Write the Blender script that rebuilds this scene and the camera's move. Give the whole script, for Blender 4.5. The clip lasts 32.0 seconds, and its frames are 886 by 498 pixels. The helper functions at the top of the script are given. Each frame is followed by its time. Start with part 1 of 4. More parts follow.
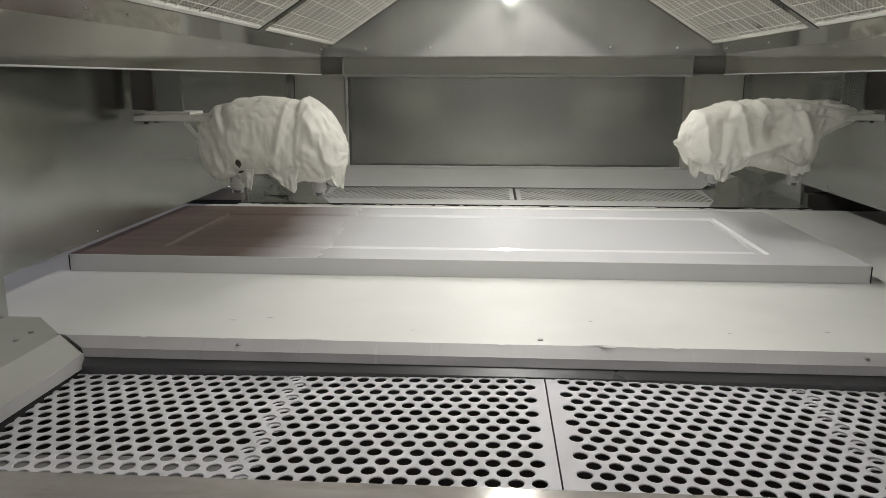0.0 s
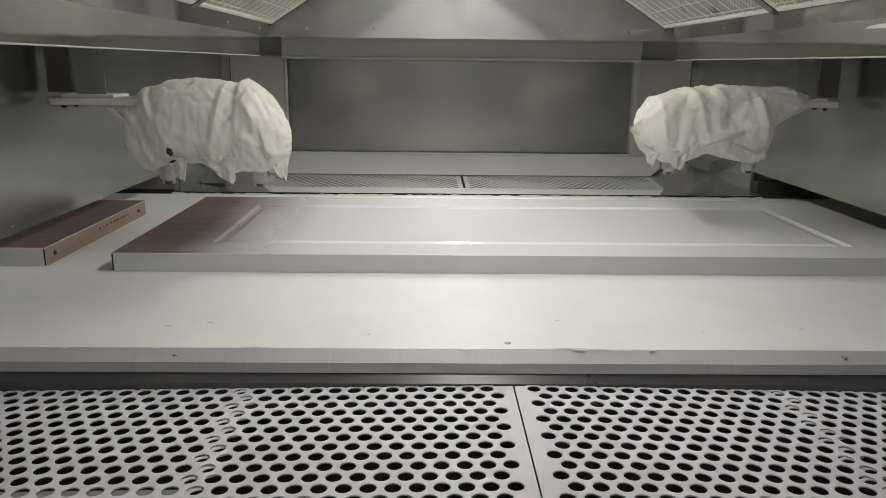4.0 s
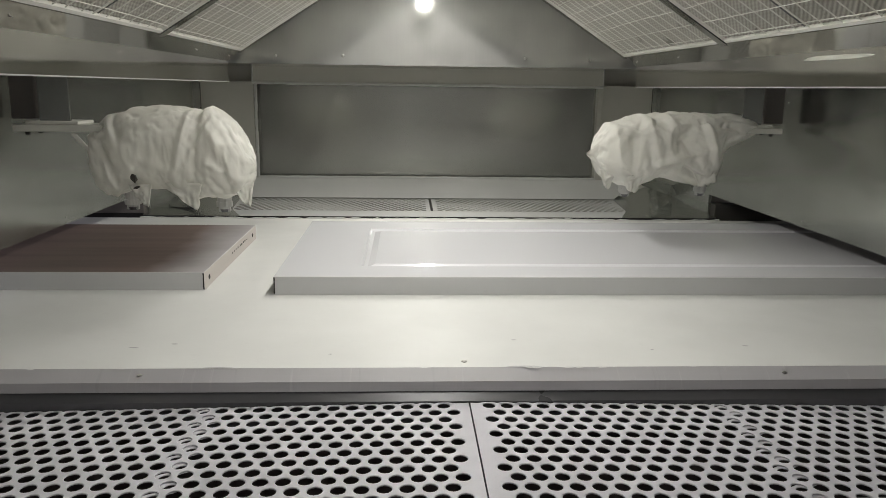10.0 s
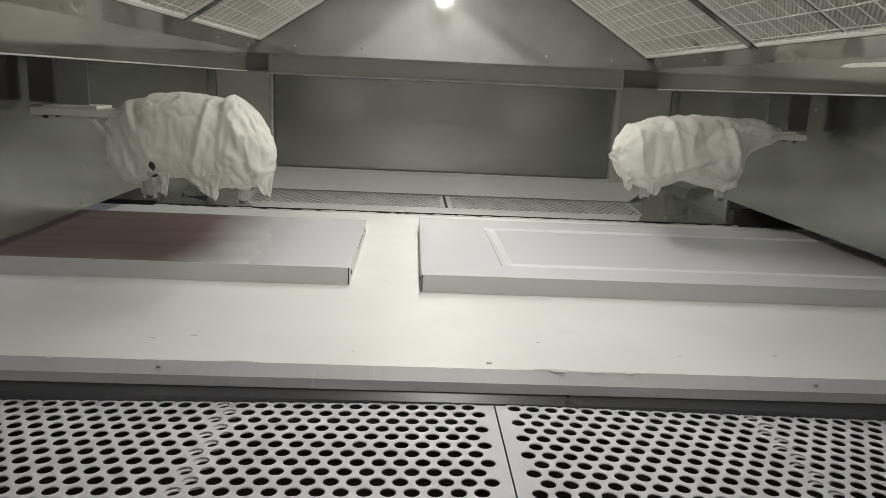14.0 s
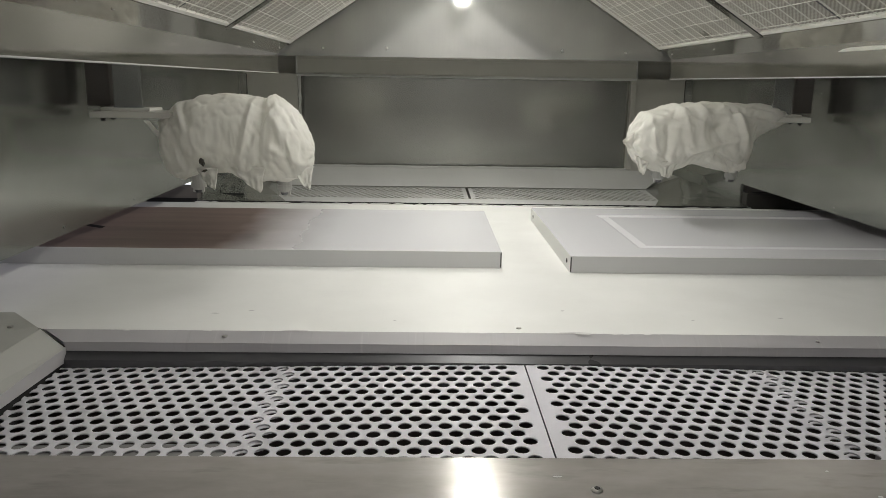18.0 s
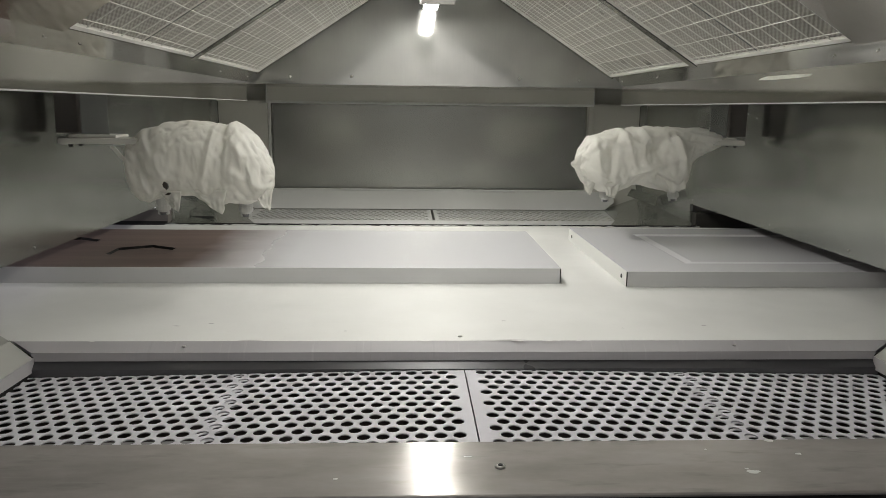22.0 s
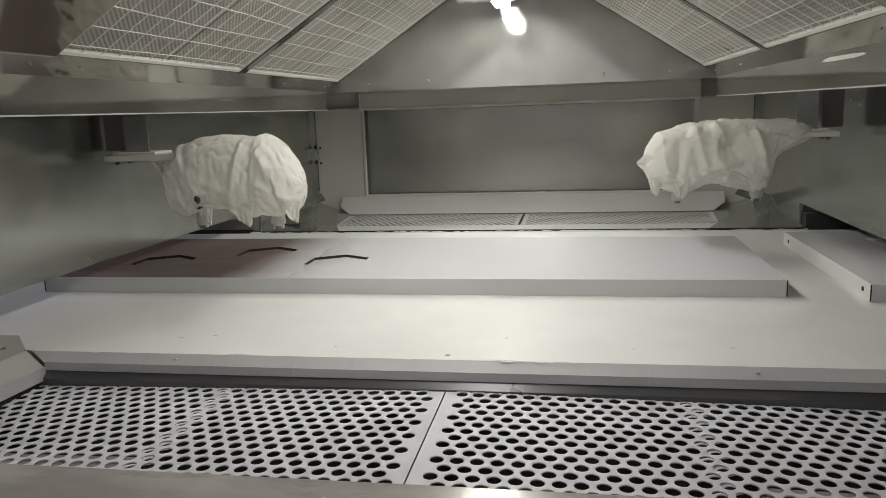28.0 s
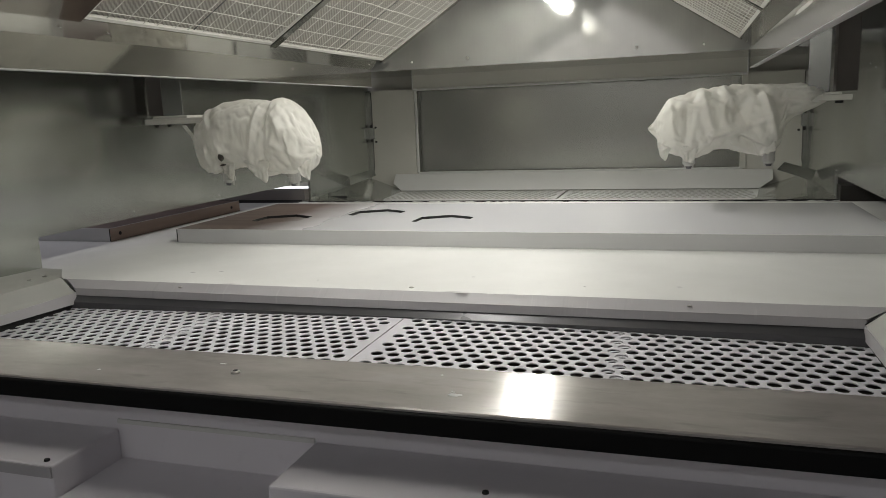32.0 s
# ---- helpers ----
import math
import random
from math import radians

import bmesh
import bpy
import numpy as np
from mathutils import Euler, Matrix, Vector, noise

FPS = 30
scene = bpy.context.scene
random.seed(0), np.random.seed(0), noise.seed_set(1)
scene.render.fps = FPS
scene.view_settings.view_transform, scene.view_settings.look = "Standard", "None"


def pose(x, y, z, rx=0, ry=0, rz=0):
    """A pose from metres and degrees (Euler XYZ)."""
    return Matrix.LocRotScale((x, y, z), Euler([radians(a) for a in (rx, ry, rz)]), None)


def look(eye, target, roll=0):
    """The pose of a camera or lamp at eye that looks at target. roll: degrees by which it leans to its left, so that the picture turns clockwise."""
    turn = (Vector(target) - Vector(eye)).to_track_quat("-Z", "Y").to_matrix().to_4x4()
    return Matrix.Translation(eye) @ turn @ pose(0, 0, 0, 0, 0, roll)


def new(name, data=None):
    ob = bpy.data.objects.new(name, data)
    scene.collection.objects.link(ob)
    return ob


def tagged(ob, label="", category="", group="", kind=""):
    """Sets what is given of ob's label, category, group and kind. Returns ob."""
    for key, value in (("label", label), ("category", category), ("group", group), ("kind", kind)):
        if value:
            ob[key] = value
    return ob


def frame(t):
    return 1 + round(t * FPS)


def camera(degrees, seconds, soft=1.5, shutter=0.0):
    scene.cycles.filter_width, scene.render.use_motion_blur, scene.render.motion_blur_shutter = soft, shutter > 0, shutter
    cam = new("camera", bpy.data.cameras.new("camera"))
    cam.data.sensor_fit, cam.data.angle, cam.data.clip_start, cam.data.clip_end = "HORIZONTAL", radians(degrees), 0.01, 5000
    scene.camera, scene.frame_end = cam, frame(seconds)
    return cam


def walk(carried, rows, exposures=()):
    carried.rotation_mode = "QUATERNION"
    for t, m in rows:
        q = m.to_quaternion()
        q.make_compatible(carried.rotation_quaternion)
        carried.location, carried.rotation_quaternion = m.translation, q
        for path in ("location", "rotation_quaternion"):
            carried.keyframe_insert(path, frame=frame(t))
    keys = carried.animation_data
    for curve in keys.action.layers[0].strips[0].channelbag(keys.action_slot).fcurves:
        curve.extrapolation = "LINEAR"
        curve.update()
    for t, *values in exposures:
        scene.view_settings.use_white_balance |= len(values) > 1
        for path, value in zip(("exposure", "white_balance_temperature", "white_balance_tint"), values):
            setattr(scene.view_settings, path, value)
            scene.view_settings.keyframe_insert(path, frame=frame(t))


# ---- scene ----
cam = camera(60.6, 32.0, soft=0.85)
PATH = [
    (0, (-0.098, -1.36, 1.377), (-0.227, 0.587, 0.941), 0.0),
    (0.5, (-0.105, -1.291, 1.365), (-0.197, 0.659, 0.931), -0.2),
    (1, (-0.121, -1.267, 1.368), (-0.167, 0.678, 0.904), -0.2),
    (1.5, (-0.122, -1.262, 1.372), (-0.134, 0.68, 0.898), -0.3),
    (2, (-0.13, -1.257, 1.375), (-0.129, 0.685, 0.896), -0.3),
    (2.5, (-0.144, -1.255, 1.378), (-0.13, 0.686, 0.897), 0.1),
    (4.5, (-0.137, -1.246, 1.372), (-0.102, 0.697, 0.9), 0.6),
    (5, (-0.13, -1.267, 1.38), (-0.093, 0.676, 0.91), 0.5),
    (5.5, (-0.118, -1.286, 1.382), (-0.079, 0.66, 0.923), 0.5),
    (6, (-0.107, -1.292, 1.385), (-0.059, 0.657, 0.941), 0.3),
    (6.5, (-0.106, -1.295, 1.386), (-0.051, 0.657, 0.955), 0.4),
    (7, (-0.107, -1.3, 1.386), (-0.044, 0.654, 0.964), 0.3),
    (7.5, (-0.108, -1.301, 1.386), (-0.039, 0.654, 0.969), 0.4),
    (8, (-0.106, -1.302, 1.389), (-0.031, 0.653, 0.973), 0.4),
    (8.5, (-0.105, -1.302, 1.388), (-0.023, 0.654, 0.976), 0.5),
    (9, (-0.107, -1.299, 1.384), (-0.02, 0.657, 0.975), 0.7),
    (9.5, (-0.106, -1.3, 1.385), (-0.015, 0.655, 0.973), 0.6),
    (10, (-0.112, -1.298, 1.385), (-0.013, 0.656, 0.969), 0.8),
    (10.5, (-0.13, -1.285, 1.377), (-0.023, 0.668, 0.962), 1.2),
    (11, (-0.148, -1.271, 1.378), (-0.027, 0.68, 0.955), 1.4),
    (11.5, (-0.16, -1.269, 1.374), (-0.022, 0.679, 0.943), 1.7),
    (12, (-0.16, -1.265, 1.369), (-0.025, 0.681, 0.931), 2.0),
    (12.5, (-0.158, -1.265, 1.371), (-0.061, 0.683, 0.928), 2.2),
    (13, (-0.163, -1.27, 1.377), (-0.088, 0.679, 0.932), 2.3),
    (13.5, (-0.158, -1.264, 1.376), (-0.091, 0.687, 0.94), 2.4),
    (14, (-0.156, -1.269, 1.381), (-0.064, 0.683, 0.956), 2.6),
    (14.5, (-0.163, -1.267, 1.377), (-0.063, 0.688, 0.967), 2.7),
    (16.5, (-0.171, -1.44, 1.381), (-0.097, 0.519, 0.99), 2.2),
    (17, (-0.193, -1.423, 1.371), (-0.141, 0.534, 0.963), 2.0),
    (17.5, (-0.193, -1.418, 1.367), (-0.15, 0.537, 0.946), 1.7),
    (18, (-0.187, -1.419, 1.37), (-0.145, 0.534, 0.941), 0.9),
    (18.5, (-0.175, -1.418, 1.37), (-0.134, 0.534, 0.94), 0.6),
    (19, (-0.154, -1.444, 1.374), (-0.109, 0.509, 0.946), 0.6),
    (19.5, (-0.141, -1.468, 1.379), (-0.078, 0.486, 0.956), 0.7),
    (20, (-0.127, -1.492, 1.377), (-0.051, 0.465, 0.967), 0.6),
    (20.5, (-0.125, -1.511, 1.378), (-0.043, 0.447, 0.979), 0.8),
    (21, (-0.116, -1.543, 1.386), (-0.034, 0.418, 1.003), 0.8),
    (21.5, (-0.106, -1.552, 1.386), (-0.02, 0.411, 1.014), 0.8),
    (22, (-0.115, -1.541, 1.375), (-0.024, 0.423, 1.01), 0.7),
    (22.5, (-0.1, -1.538, 1.367), (-0.005, 0.426, 1.002), 0.7),
    (23, (-0.084, -1.54, 1.368), (0.022, 0.422, 0.993), 0.6),
    (23.5, (-0.08, -1.522, 1.364), (0.04, 0.437, 0.982), 0.6),
    (24, (-0.08, -1.511, 1.362), (0.044, 0.447, 0.971), 0.5),
    (24.5, (-0.078, -1.511, 1.367), (0.041, 0.446, 0.97), 0.3),
    (26.5, (0.024, -1.478, 1.372), (0.006, 0.49, 1.012), -0.3),
    (27, (0.079, -1.459, 1.374), (0.006, 0.508, 1.016), -0.9),
    (27.5, (0.155, -1.434, 1.375), (-0.018, 0.526, 1.019), -1.4),
    (28, (0.245, -1.426, 1.381), (-0.098, 0.511, 1.02), -2.0),
    (28.5, (0.289, -1.432, 1.382), (-0.235, 0.464, 1.022), -2.4),
    (29, (0.328, -1.432, 1.381), (-0.348, 0.416, 1.022), -2.8),
    (29.5, (0.35, -1.421, 1.374), (-0.385, 0.405, 1.019), -2.9),
    (30, (0.365, -1.409, 1.371), (-0.39, 0.409, 1.017), -3.2),
    (30.5, (0.362, -1.395, 1.355), (-0.42, 0.411, 1.002), -3.6),
    (31, (0.382, -1.402, 1.322), (-0.398, 0.405, 0.965), -3.8),
    (31.5, (0.447, -1.45, 1.281), (-0.247, 0.392, 0.926), -3.1),
    (31.9, (0.536, -1.489, 1.269), (-0.091, 0.376, 0.912), -2.7),
    (32, (0.559, -1.508, 1.271), (-0.048, 0.365, 0.918), -2.3),
]
walk(cam, [(t, look(eye, target, roll)) for t, eye, target, roll in PATH],
     [(0, 0.08), (2.5, 0.06), (4.5, -0.03), (14.5, -0.03), (16.5, 0.02), (28, 0.02), (31, 0.05), (32, 0.09)])

# ---- world, lights, exposure ----
world = bpy.data.worlds.new("world")
scene.world = world
world.use_nodes = True
bg = world.node_tree.nodes["Background"]
bg.inputs[0].default_value = (0.55, 0.57, 0.62, 1)
bg.inputs[1].default_value = 0.05


def area(name, eye, target, sx, sy, watts, colour, shape="RECTANGLE"):
    d = bpy.data.lights.new(name, "AREA")
    d.shape, d.size, d.size_y, d.energy, d.color = shape, sx, sy, watts, colour
    ob = new(name, d)
    ob.matrix_world = look(eye, target)
    return ob


RIDGE_X, RIDGE_Z = -0.03, 1.80
for y, size, watts in ((-0.28, 0.68, 2.3), (0.40, 0.66, 5.2), (1.36, 0.58, 7.7)):
    area("ridge_tube_light", (RIDGE_X, y, RIDGE_Z - 0.045), (RIDGE_X, y, 0.0), 0.05, size, watts, (1.0, 0.985, 0.905))
# unseen fill aimed at the south wall; its bounce lights the machine front
room_fill = area("room_wall_fill", (0.0, -3.6, 2.75), (0.0, -4.5, 1.0), 4.0, 0.4, 62.0, (0.97, 0.97, 1.0))
# unseen fill added to brighten the belt inside the entry slot
entry_fill = area("entry_fill_light", (-2.3, 0.5, 2.0), (-1.3, 0.6, 0.9), 1.2, 1.2, 6.5, (0.92, 0.90, 1.0))


# ---- materials ----
class Mat:
    """A small builder of node materials."""

    def __init__(self, name, colour, rough=0.5, metal=0.0, spec=0.5):
        self.m = bpy.data.materials.new(name)
        self.m.use_nodes = True
        self.t = self.m.node_tree
        self.b = self.t.nodes["Principled BSDF"]
        self.b.inputs["Base Color"].default_value = (*colour, 1)
        self.b.inputs["Roughness"].default_value = rough
        self.b.inputs["Metallic"].default_value = metal
        self.b.inputs["Specular IOR Level"].default_value = spec
        self.colour = colour
        self.coords = None

    def node(self, kind, **kw):
        n = self.t.nodes.new(kind)
        for k, v in kw.items():
            n.inputs[k].default_value = v
        return n

    def link(self, a, b):
        self.t.links.new(a, b)

    def coord(self, scale=(1, 1, 1), world_space=False):
        if world_space:
            src = self.t.nodes.new("ShaderNodeNewGeometry").outputs["Position"]
        else:
            src = self.t.nodes.new("ShaderNodeTexCoord").outputs["Object"]
        mp = self.t.nodes.new("ShaderNodeMapping")
        mp.inputs["Scale"].default_value = scale
        self.link(src, mp.inputs["Vector"])
        return mp.outputs["Vector"]

    def noise(self, scale, detail=4.0, stretch=(1, 1, 1), rough=0.55, world_space=False):
        n = self.node("ShaderNodeTexNoise", Scale=scale, Detail=detail, Roughness=rough)
        self.link(self.coord(stretch, world_space), n.inputs["Vector"])
        return n.outputs["Fac"]

    def ramp(self, fac, lo, hi, a=0.0, b=1.0):
        r = self.node("ShaderNodeMapRange")
        r.inputs["From Min"].default_value, r.inputs["From Max"].default_value = lo, hi
        r.inputs["To Min"].default_value, r.inputs["To Max"].default_value = a, b
        self.link(fac, r.inputs["Value"])
        return r.outputs["Result"]

    def mix(self, fac, a, b):
        n = self.t.nodes.new("ShaderNodeMix")
        n.data_type = "RGBA"
        for sock, v in ((n.inputs[6], a), (n.inputs[7], b)):
            if isinstance(v, tuple):
                sock.default_value = (*v[:3], 1)
            else:
                self.link(v, sock)
        if isinstance(fac, float):
            n.inputs[0].default_value = fac
        else:
            self.link(fac, n.inputs[0])
        return n.outputs[2]

    def base(self, sock):
        self.link(sock, self.b.inputs["Base Color"])
        return self

    def rough(self, sock):
        self.link(sock, self.b.inputs["Roughness"])
        return self

    def metal(self, sock):
        self.link(sock, self.b.inputs["Metallic"])
        return self

    def bump(self, sock, strength=0.2, dist=0.002):
        n = self.node("ShaderNodeBump", Strength=strength, Distance=dist)
        self.link(sock, n.inputs["Height"])
        prev = self.b.inputs["Normal"].links
        if prev:
            self.link(prev[0].from_socket, n.inputs["Normal"])
        self.link(n.outputs["Normal"], self.b.inputs["Normal"])
        return self


def steel(name, colour, rough, stretch, dust=0.25, dustcol=(0.62, 0.62, 0.58), least=0.0, smudge=0.28):
    m = Mat(name, colour, rough, 1.0)
    big = m.noise(2.2, 2.0)
    grain = m.noise(170.0, 2.0, stretch)
    fine = m.noise(5.0, 3.0)
    film = m.ramp(big, 0.35, 0.70, least, dust)
    m.base(m.mix(film, m.mix(m.ramp(grain, 0.3, 0.7), tuple(c * 0.95 for c in colour), colour), dustcol))
    cloud = m.noise(3.4, 6.0, (1.0, 1.0, 0.7), 0.62)
    prev = m.b.inputs["Base Color"].links[0].from_socket
    m.base(m.mix(m.ramp(cloud, 0.44, 0.70, 0.0, smudge), prev, tuple(c * 0.55 for c in colour)))
    m.metal(m.ramp(big, 0.35, 0.70, 1.0 - least, 1.0 - dust))
    m.rough(m.ramp(fine, 0.3, 0.75, rough * 0.9, rough * 1.15))
    m.bump(m.noise(1.6, 1.0), 0.12, 0.004)
    return m.m


STEEL = steel("stainless_steel", (0.53, 0.52, 0.48), 0.07, (1, 0.03, 1), 0.12, (0.50, 0.495, 0.46), 0.0, 0.2)
STEEL_WALL = steel("dusty_stainless_sheet", (0.52, 0.535, 0.505), 0.20, (1, 1, 0.04), 0.22, (0.46, 0.47, 0.445), 0.04, 0.16)
STEEL_BACK = steel("dull_back_sheet", (0.46, 0.465, 0.43), 0.22, (0.04, 1, 1), 0.22, (0.30, 0.30, 0.28), 0.06, 0.10)
STEEL_GABLE = steel("polished_gable_sheet", (0.44, 0.44, 0.42), 0.075, (1, 1, 0.04), 0.55, (0.33, 0.33, 0.31), 0.30, 0.30)
STEEL_CLEAN = steel("wiped_stainless_sheet", (0.47, 0.465, 0.43), 0.07, (1, 1, 0.04), 0.22, (0.42, 0.42, 0.39), 0.04, 0.2)
m = Mat("smeared_steel_rail", (0.3, 0.3, 0.28), 0.15, 0.2)
smear = m.noise(5.0, 6.0, (0.55, 1.3, 1.0), 0.62)
rub = m.noise(38.0, 4.0, (0.25, 1.0, 1.0), 0.6)
line = m.noise(260.0, 2.0, (0.02, 1.0, 1.0))
c = m.mix(m.ramp(smear, 0.36, 0.66), (0.37, 0.345, 0.328), (0.48, 0.452, 0.435))
c = m.mix(m.ramp(rub, 0.58, 0.72, 0.0, 0.35), c, (0.17, 0.165, 0.155))
c = m.mix(m.ramp(line, 0.62, 0.75, 0.0, 0.20), c, (0.50, 0.49, 0.47))
m.base(c)
m.metal(m.ramp(smear, 0.36, 0.66, 0.34, 0.22))
m.rough(m.ramp(rub, 0.3, 0.7, 0.14, 0.22))
m.bump(m.noise(3.0, 1.0), 0.10, 0.003)
STEEL_RAIL = m.m
STEEL_HOOD = steel("dark_hood_sheet", (0.48, 0.45, 0.40), 0.06, (1, 1, 0.04), 0.12, (0.40, 0.37, 0.33))
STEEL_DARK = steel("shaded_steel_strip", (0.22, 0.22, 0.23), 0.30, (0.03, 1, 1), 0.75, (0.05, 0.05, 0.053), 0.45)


def coated(name, colour, rough=0.45, speck=0.10, spec=0.4):
    m = Mat(name, colour, rough, 0.0, spec)
    big = m.noise(1.7, 5.0)
    small = m.noise(45.0, 4.0)
    dirty = tuple(c * (1 - speck) for c in colour)
    c = m.mix(m.ramp(big, 0.35, 0.7), dirty, colour)
    c = m.mix(m.ramp(small, 0.62, 0.80, 0.0, 0.35), c, tuple(x * 0.80 for x in colour))
    m.base(c)
    m.rough(m.ramp(m.noise(6.0, 5.0), 0.3, 0.7, rough * 0.75, min(1.0, rough * 1.25)))
    m.bump(m.noise(160.0, 3.0), 0.06, 0.0006)
    return m.m


WHITE = coated("white_overspray_film", (0.66, 0.66, 0.645), 0.46, 0.14, 0.30)
TRIM_FILM = coated("dull_overspray_film", (0.37, 0.37, 0.345), 0.42, 0.12, 0.3)
COLUMN = coated("dusty_pale_column_sheet", (0.54, 0.53, 0.485), 0.5)
TRIM_GREY = coated("grey_painted_trim", (0.43, 0.42, 0.43), 0.45)
m = Mat("pale_grey_perforated_sheet", (0.55, 0.545, 0.565), 0.55, 0.0, 0.25)
film = m.noise(3.0, 5.0, (1, 1, 1), 0.6)
grit = m.noise(420.0, 3.0, (1, 1, 1), 0.7)
c = m.mix(m.ramp(film, 0.35, 0.68), (0.48, 0.473, 0.51), (0.58, 0.573, 0.615))
c = m.mix(m.ramp(grit, 0.55, 0.75, 0.0, 0.35), c, (0.38, 0.375, 0.39))
m.base(c)
m.rough(m.ramp(film, 0.3, 0.7, 0.42, 0.62))
m.bump(grit, 0.12, 0.0005)
PLATE = m.m
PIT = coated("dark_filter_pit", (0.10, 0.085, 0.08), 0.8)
LOW_DARK = coated("dark_mirrored_band", (0.055, 0.052, 0.05), 0.6)
# near-black colour for parts that stand in for shade or block light
SHADE_DARK = coated("shade_dark_sheet", (0.06, 0.057, 0.052), 0.7)
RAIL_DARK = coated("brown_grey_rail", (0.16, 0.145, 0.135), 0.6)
MAT = coated("grey_filter_mat", (0.20, 0.195, 0.195), 0.9)
RUBBER = Mat("black_rubber", (0.005, 0.005, 0.005), 0.6, 0.0, 0.15).m
LILAC = coated("lilac_grey_enamel", (0.74, 0.72, 0.755), 0.5)
FLOOR = coated("grey_concrete_floor", (0.24, 0.24, 0.24), 0.7, 0.3)
ROOM = coated("pale_room_paint", (0.52, 0.50, 0.47), 0.8)
BLACK = Mat("black_gap", (0.01, 0.01, 0.01), 0.8).m
TORN = Mat("dark_torn_hole", (0.035, 0.03, 0.025), 0.9).m
BOLT = Mat("zinc_bolt", (0.45, 0.44, 0.42), 0.35, 1.0).m
NOZZLE = coated("overspray_coated_nozzle", (0.50, 0.50, 0.48), 0.45)
m = Mat("pale_filter_media", (0.46, 0.45, 0.42), 0.9, 0.0, 0.1)
spots = m.ramp(m.noise(9.0, 6.0, rough=0.75), 0.63, 0.70, 0.0, 0.75)
wave = m.node("ShaderNodeTexWave", Scale=33.0, Distortion=0.5, Detail=2.0)
wave.bands_direction = "X"
m.link(m.coord(), wave.inputs["Vector"])
cross = wave.outputs["Fac"]
weave = m.mix(cross, (0.60, 0.585, 0.54), (0.40, 0.39, 0.355))
weave = m.mix(m.ramp(m.noise(4.0, 3.0), 0.35, 0.65, 0.0, 0.25), weave, (0.30, 0.29, 0.265))
m.base(m.mix(spots, weave, (0.14, 0.135, 0.12)))
m.bump(cross, 0.4, 0.002)
FILTER = m.m
m = Mat("streaked_grey_lip", (0.42, 0.41, 0.42), 0.45, 0.0, 0.35)
drip = m.noise(70.0, 4.0, (1.0, 0.05, 0.05), 0.65)
spread = m.noise(2.5, 3.0)
c = m.mix(m.ramp(spread, 0.3, 0.7), (0.37, 0.36, 0.375), (0.46, 0.45, 0.46))
c = m.mix(m.ramp(drip, 0.60, 0.78, 0.0, 0.45), c, (0.60, 0.60, 0.59))
m.base(m.mix(m.ramp(drip, 0.22, 0.40, 0.30, 0.0), c, (0.26, 0.255, 0.26)))
LIP = m.m
WIRE = coated("galvanised_wire", (0.72, 0.71, 0.665), 0.45)
PRIMER = coated("grey_primer_edge", (0.58, 0.58, 0.58), 0.5)

m = Mat("white_cotton_cloth", (0.74, 0.735, 0.70), 0.5, 0.0, 0.4)
weave = m.noise(420.0, 2.0)
m.base(m.mix(m.ramp(m.noise(9.0, 5.0), 0.40, 0.72), (0.74, 0.73, 0.685), (0.66, 0.65, 0.605)))
m.bump(weave, 0.15, 0.0008)
m.rough(m.ramp(m.noise(14.0, 4.0), 0.40, 0.62, 0.34, 0.8))
m.bump(m.noise(30.0, 6.0, rough=0.65), 0.30, 0.005)
through_light = m.node("ShaderNodeBsdfTranslucent", Color=(0.80, 0.79, 0.75, 1))
thin = m.t.nodes.new("ShaderNodeMixShader")
thin.inputs[0].default_value = 0.38
m.link(m.b.outputs[0], thin.inputs[1])
m.link(through_light.outputs[0], thin.inputs[2])
m.link(thin.outputs[0], m.t.nodes["Material Output"].inputs["Surface"])
CLOTH = m.m

# bare brown timber until the first gun has passed over it, wet white lacquer after that
m = Mat("sprayed_door_face", (0.7, 0.7, 0.72), 0.3, 0.0, 0.5)
geo = m.t.nodes.new("ShaderNodeNewGeometry")
sep = m.t.nodes.new("ShaderNodeSeparateXYZ")
m.link(geo.outputs["Position"], sep.inputs[0])
edge = m.node("ShaderNodeMath")
edge.operation = "MULTIPLY_ADD"
m.link(m.noise(5.0, 4.0, world_space=True), edge.inputs[0])
edge.inputs[1].default_value = 0.10
m.link(sep.outputs["X"], edge.inputs[2])
wet = m.ramp(edge.outputs[0], -0.70, -0.40)
grain = m.noise(14.0, 5.0, (0.12, 1.6, 1.0))
wood = m.mix(m.ramp(grain, 0.3, 0.7), (0.096, 0.067, 0.058), (0.150, 0.108, 0.093))
m.base(m.mix(wet, wood, (0.62, 0.62, 0.645)))
m.rough(m.ramp(wet, 0.0, 1.0, 0.62, 0.13))
m.bump(m.noise(70.0, 3.0), 0.04, 0.001)
DOOR_FACE = m.m
m = Mat("bare_timber_edge", (0.30, 0.20, 0.15), 0.6)
geo = m.t.nodes.new("ShaderNodeNewGeometry")
sep = m.t.nodes.new("ShaderNodeSeparateXYZ")
m.link(geo.outputs["Position"], sep.inputs[0])
raw = m.mix(m.ramp(m.noise(10.0, 5.0, (1, 0.15, 3)), 0.3, 0.7), (0.24, 0.165, 0.13), (0.31, 0.24, 0.20))
m.base(m.mix(m.ramp(sep.outputs["X"], -0.80, -0.40), raw, (0.66, 0.655, 0.64)))
TIMBER = m.m

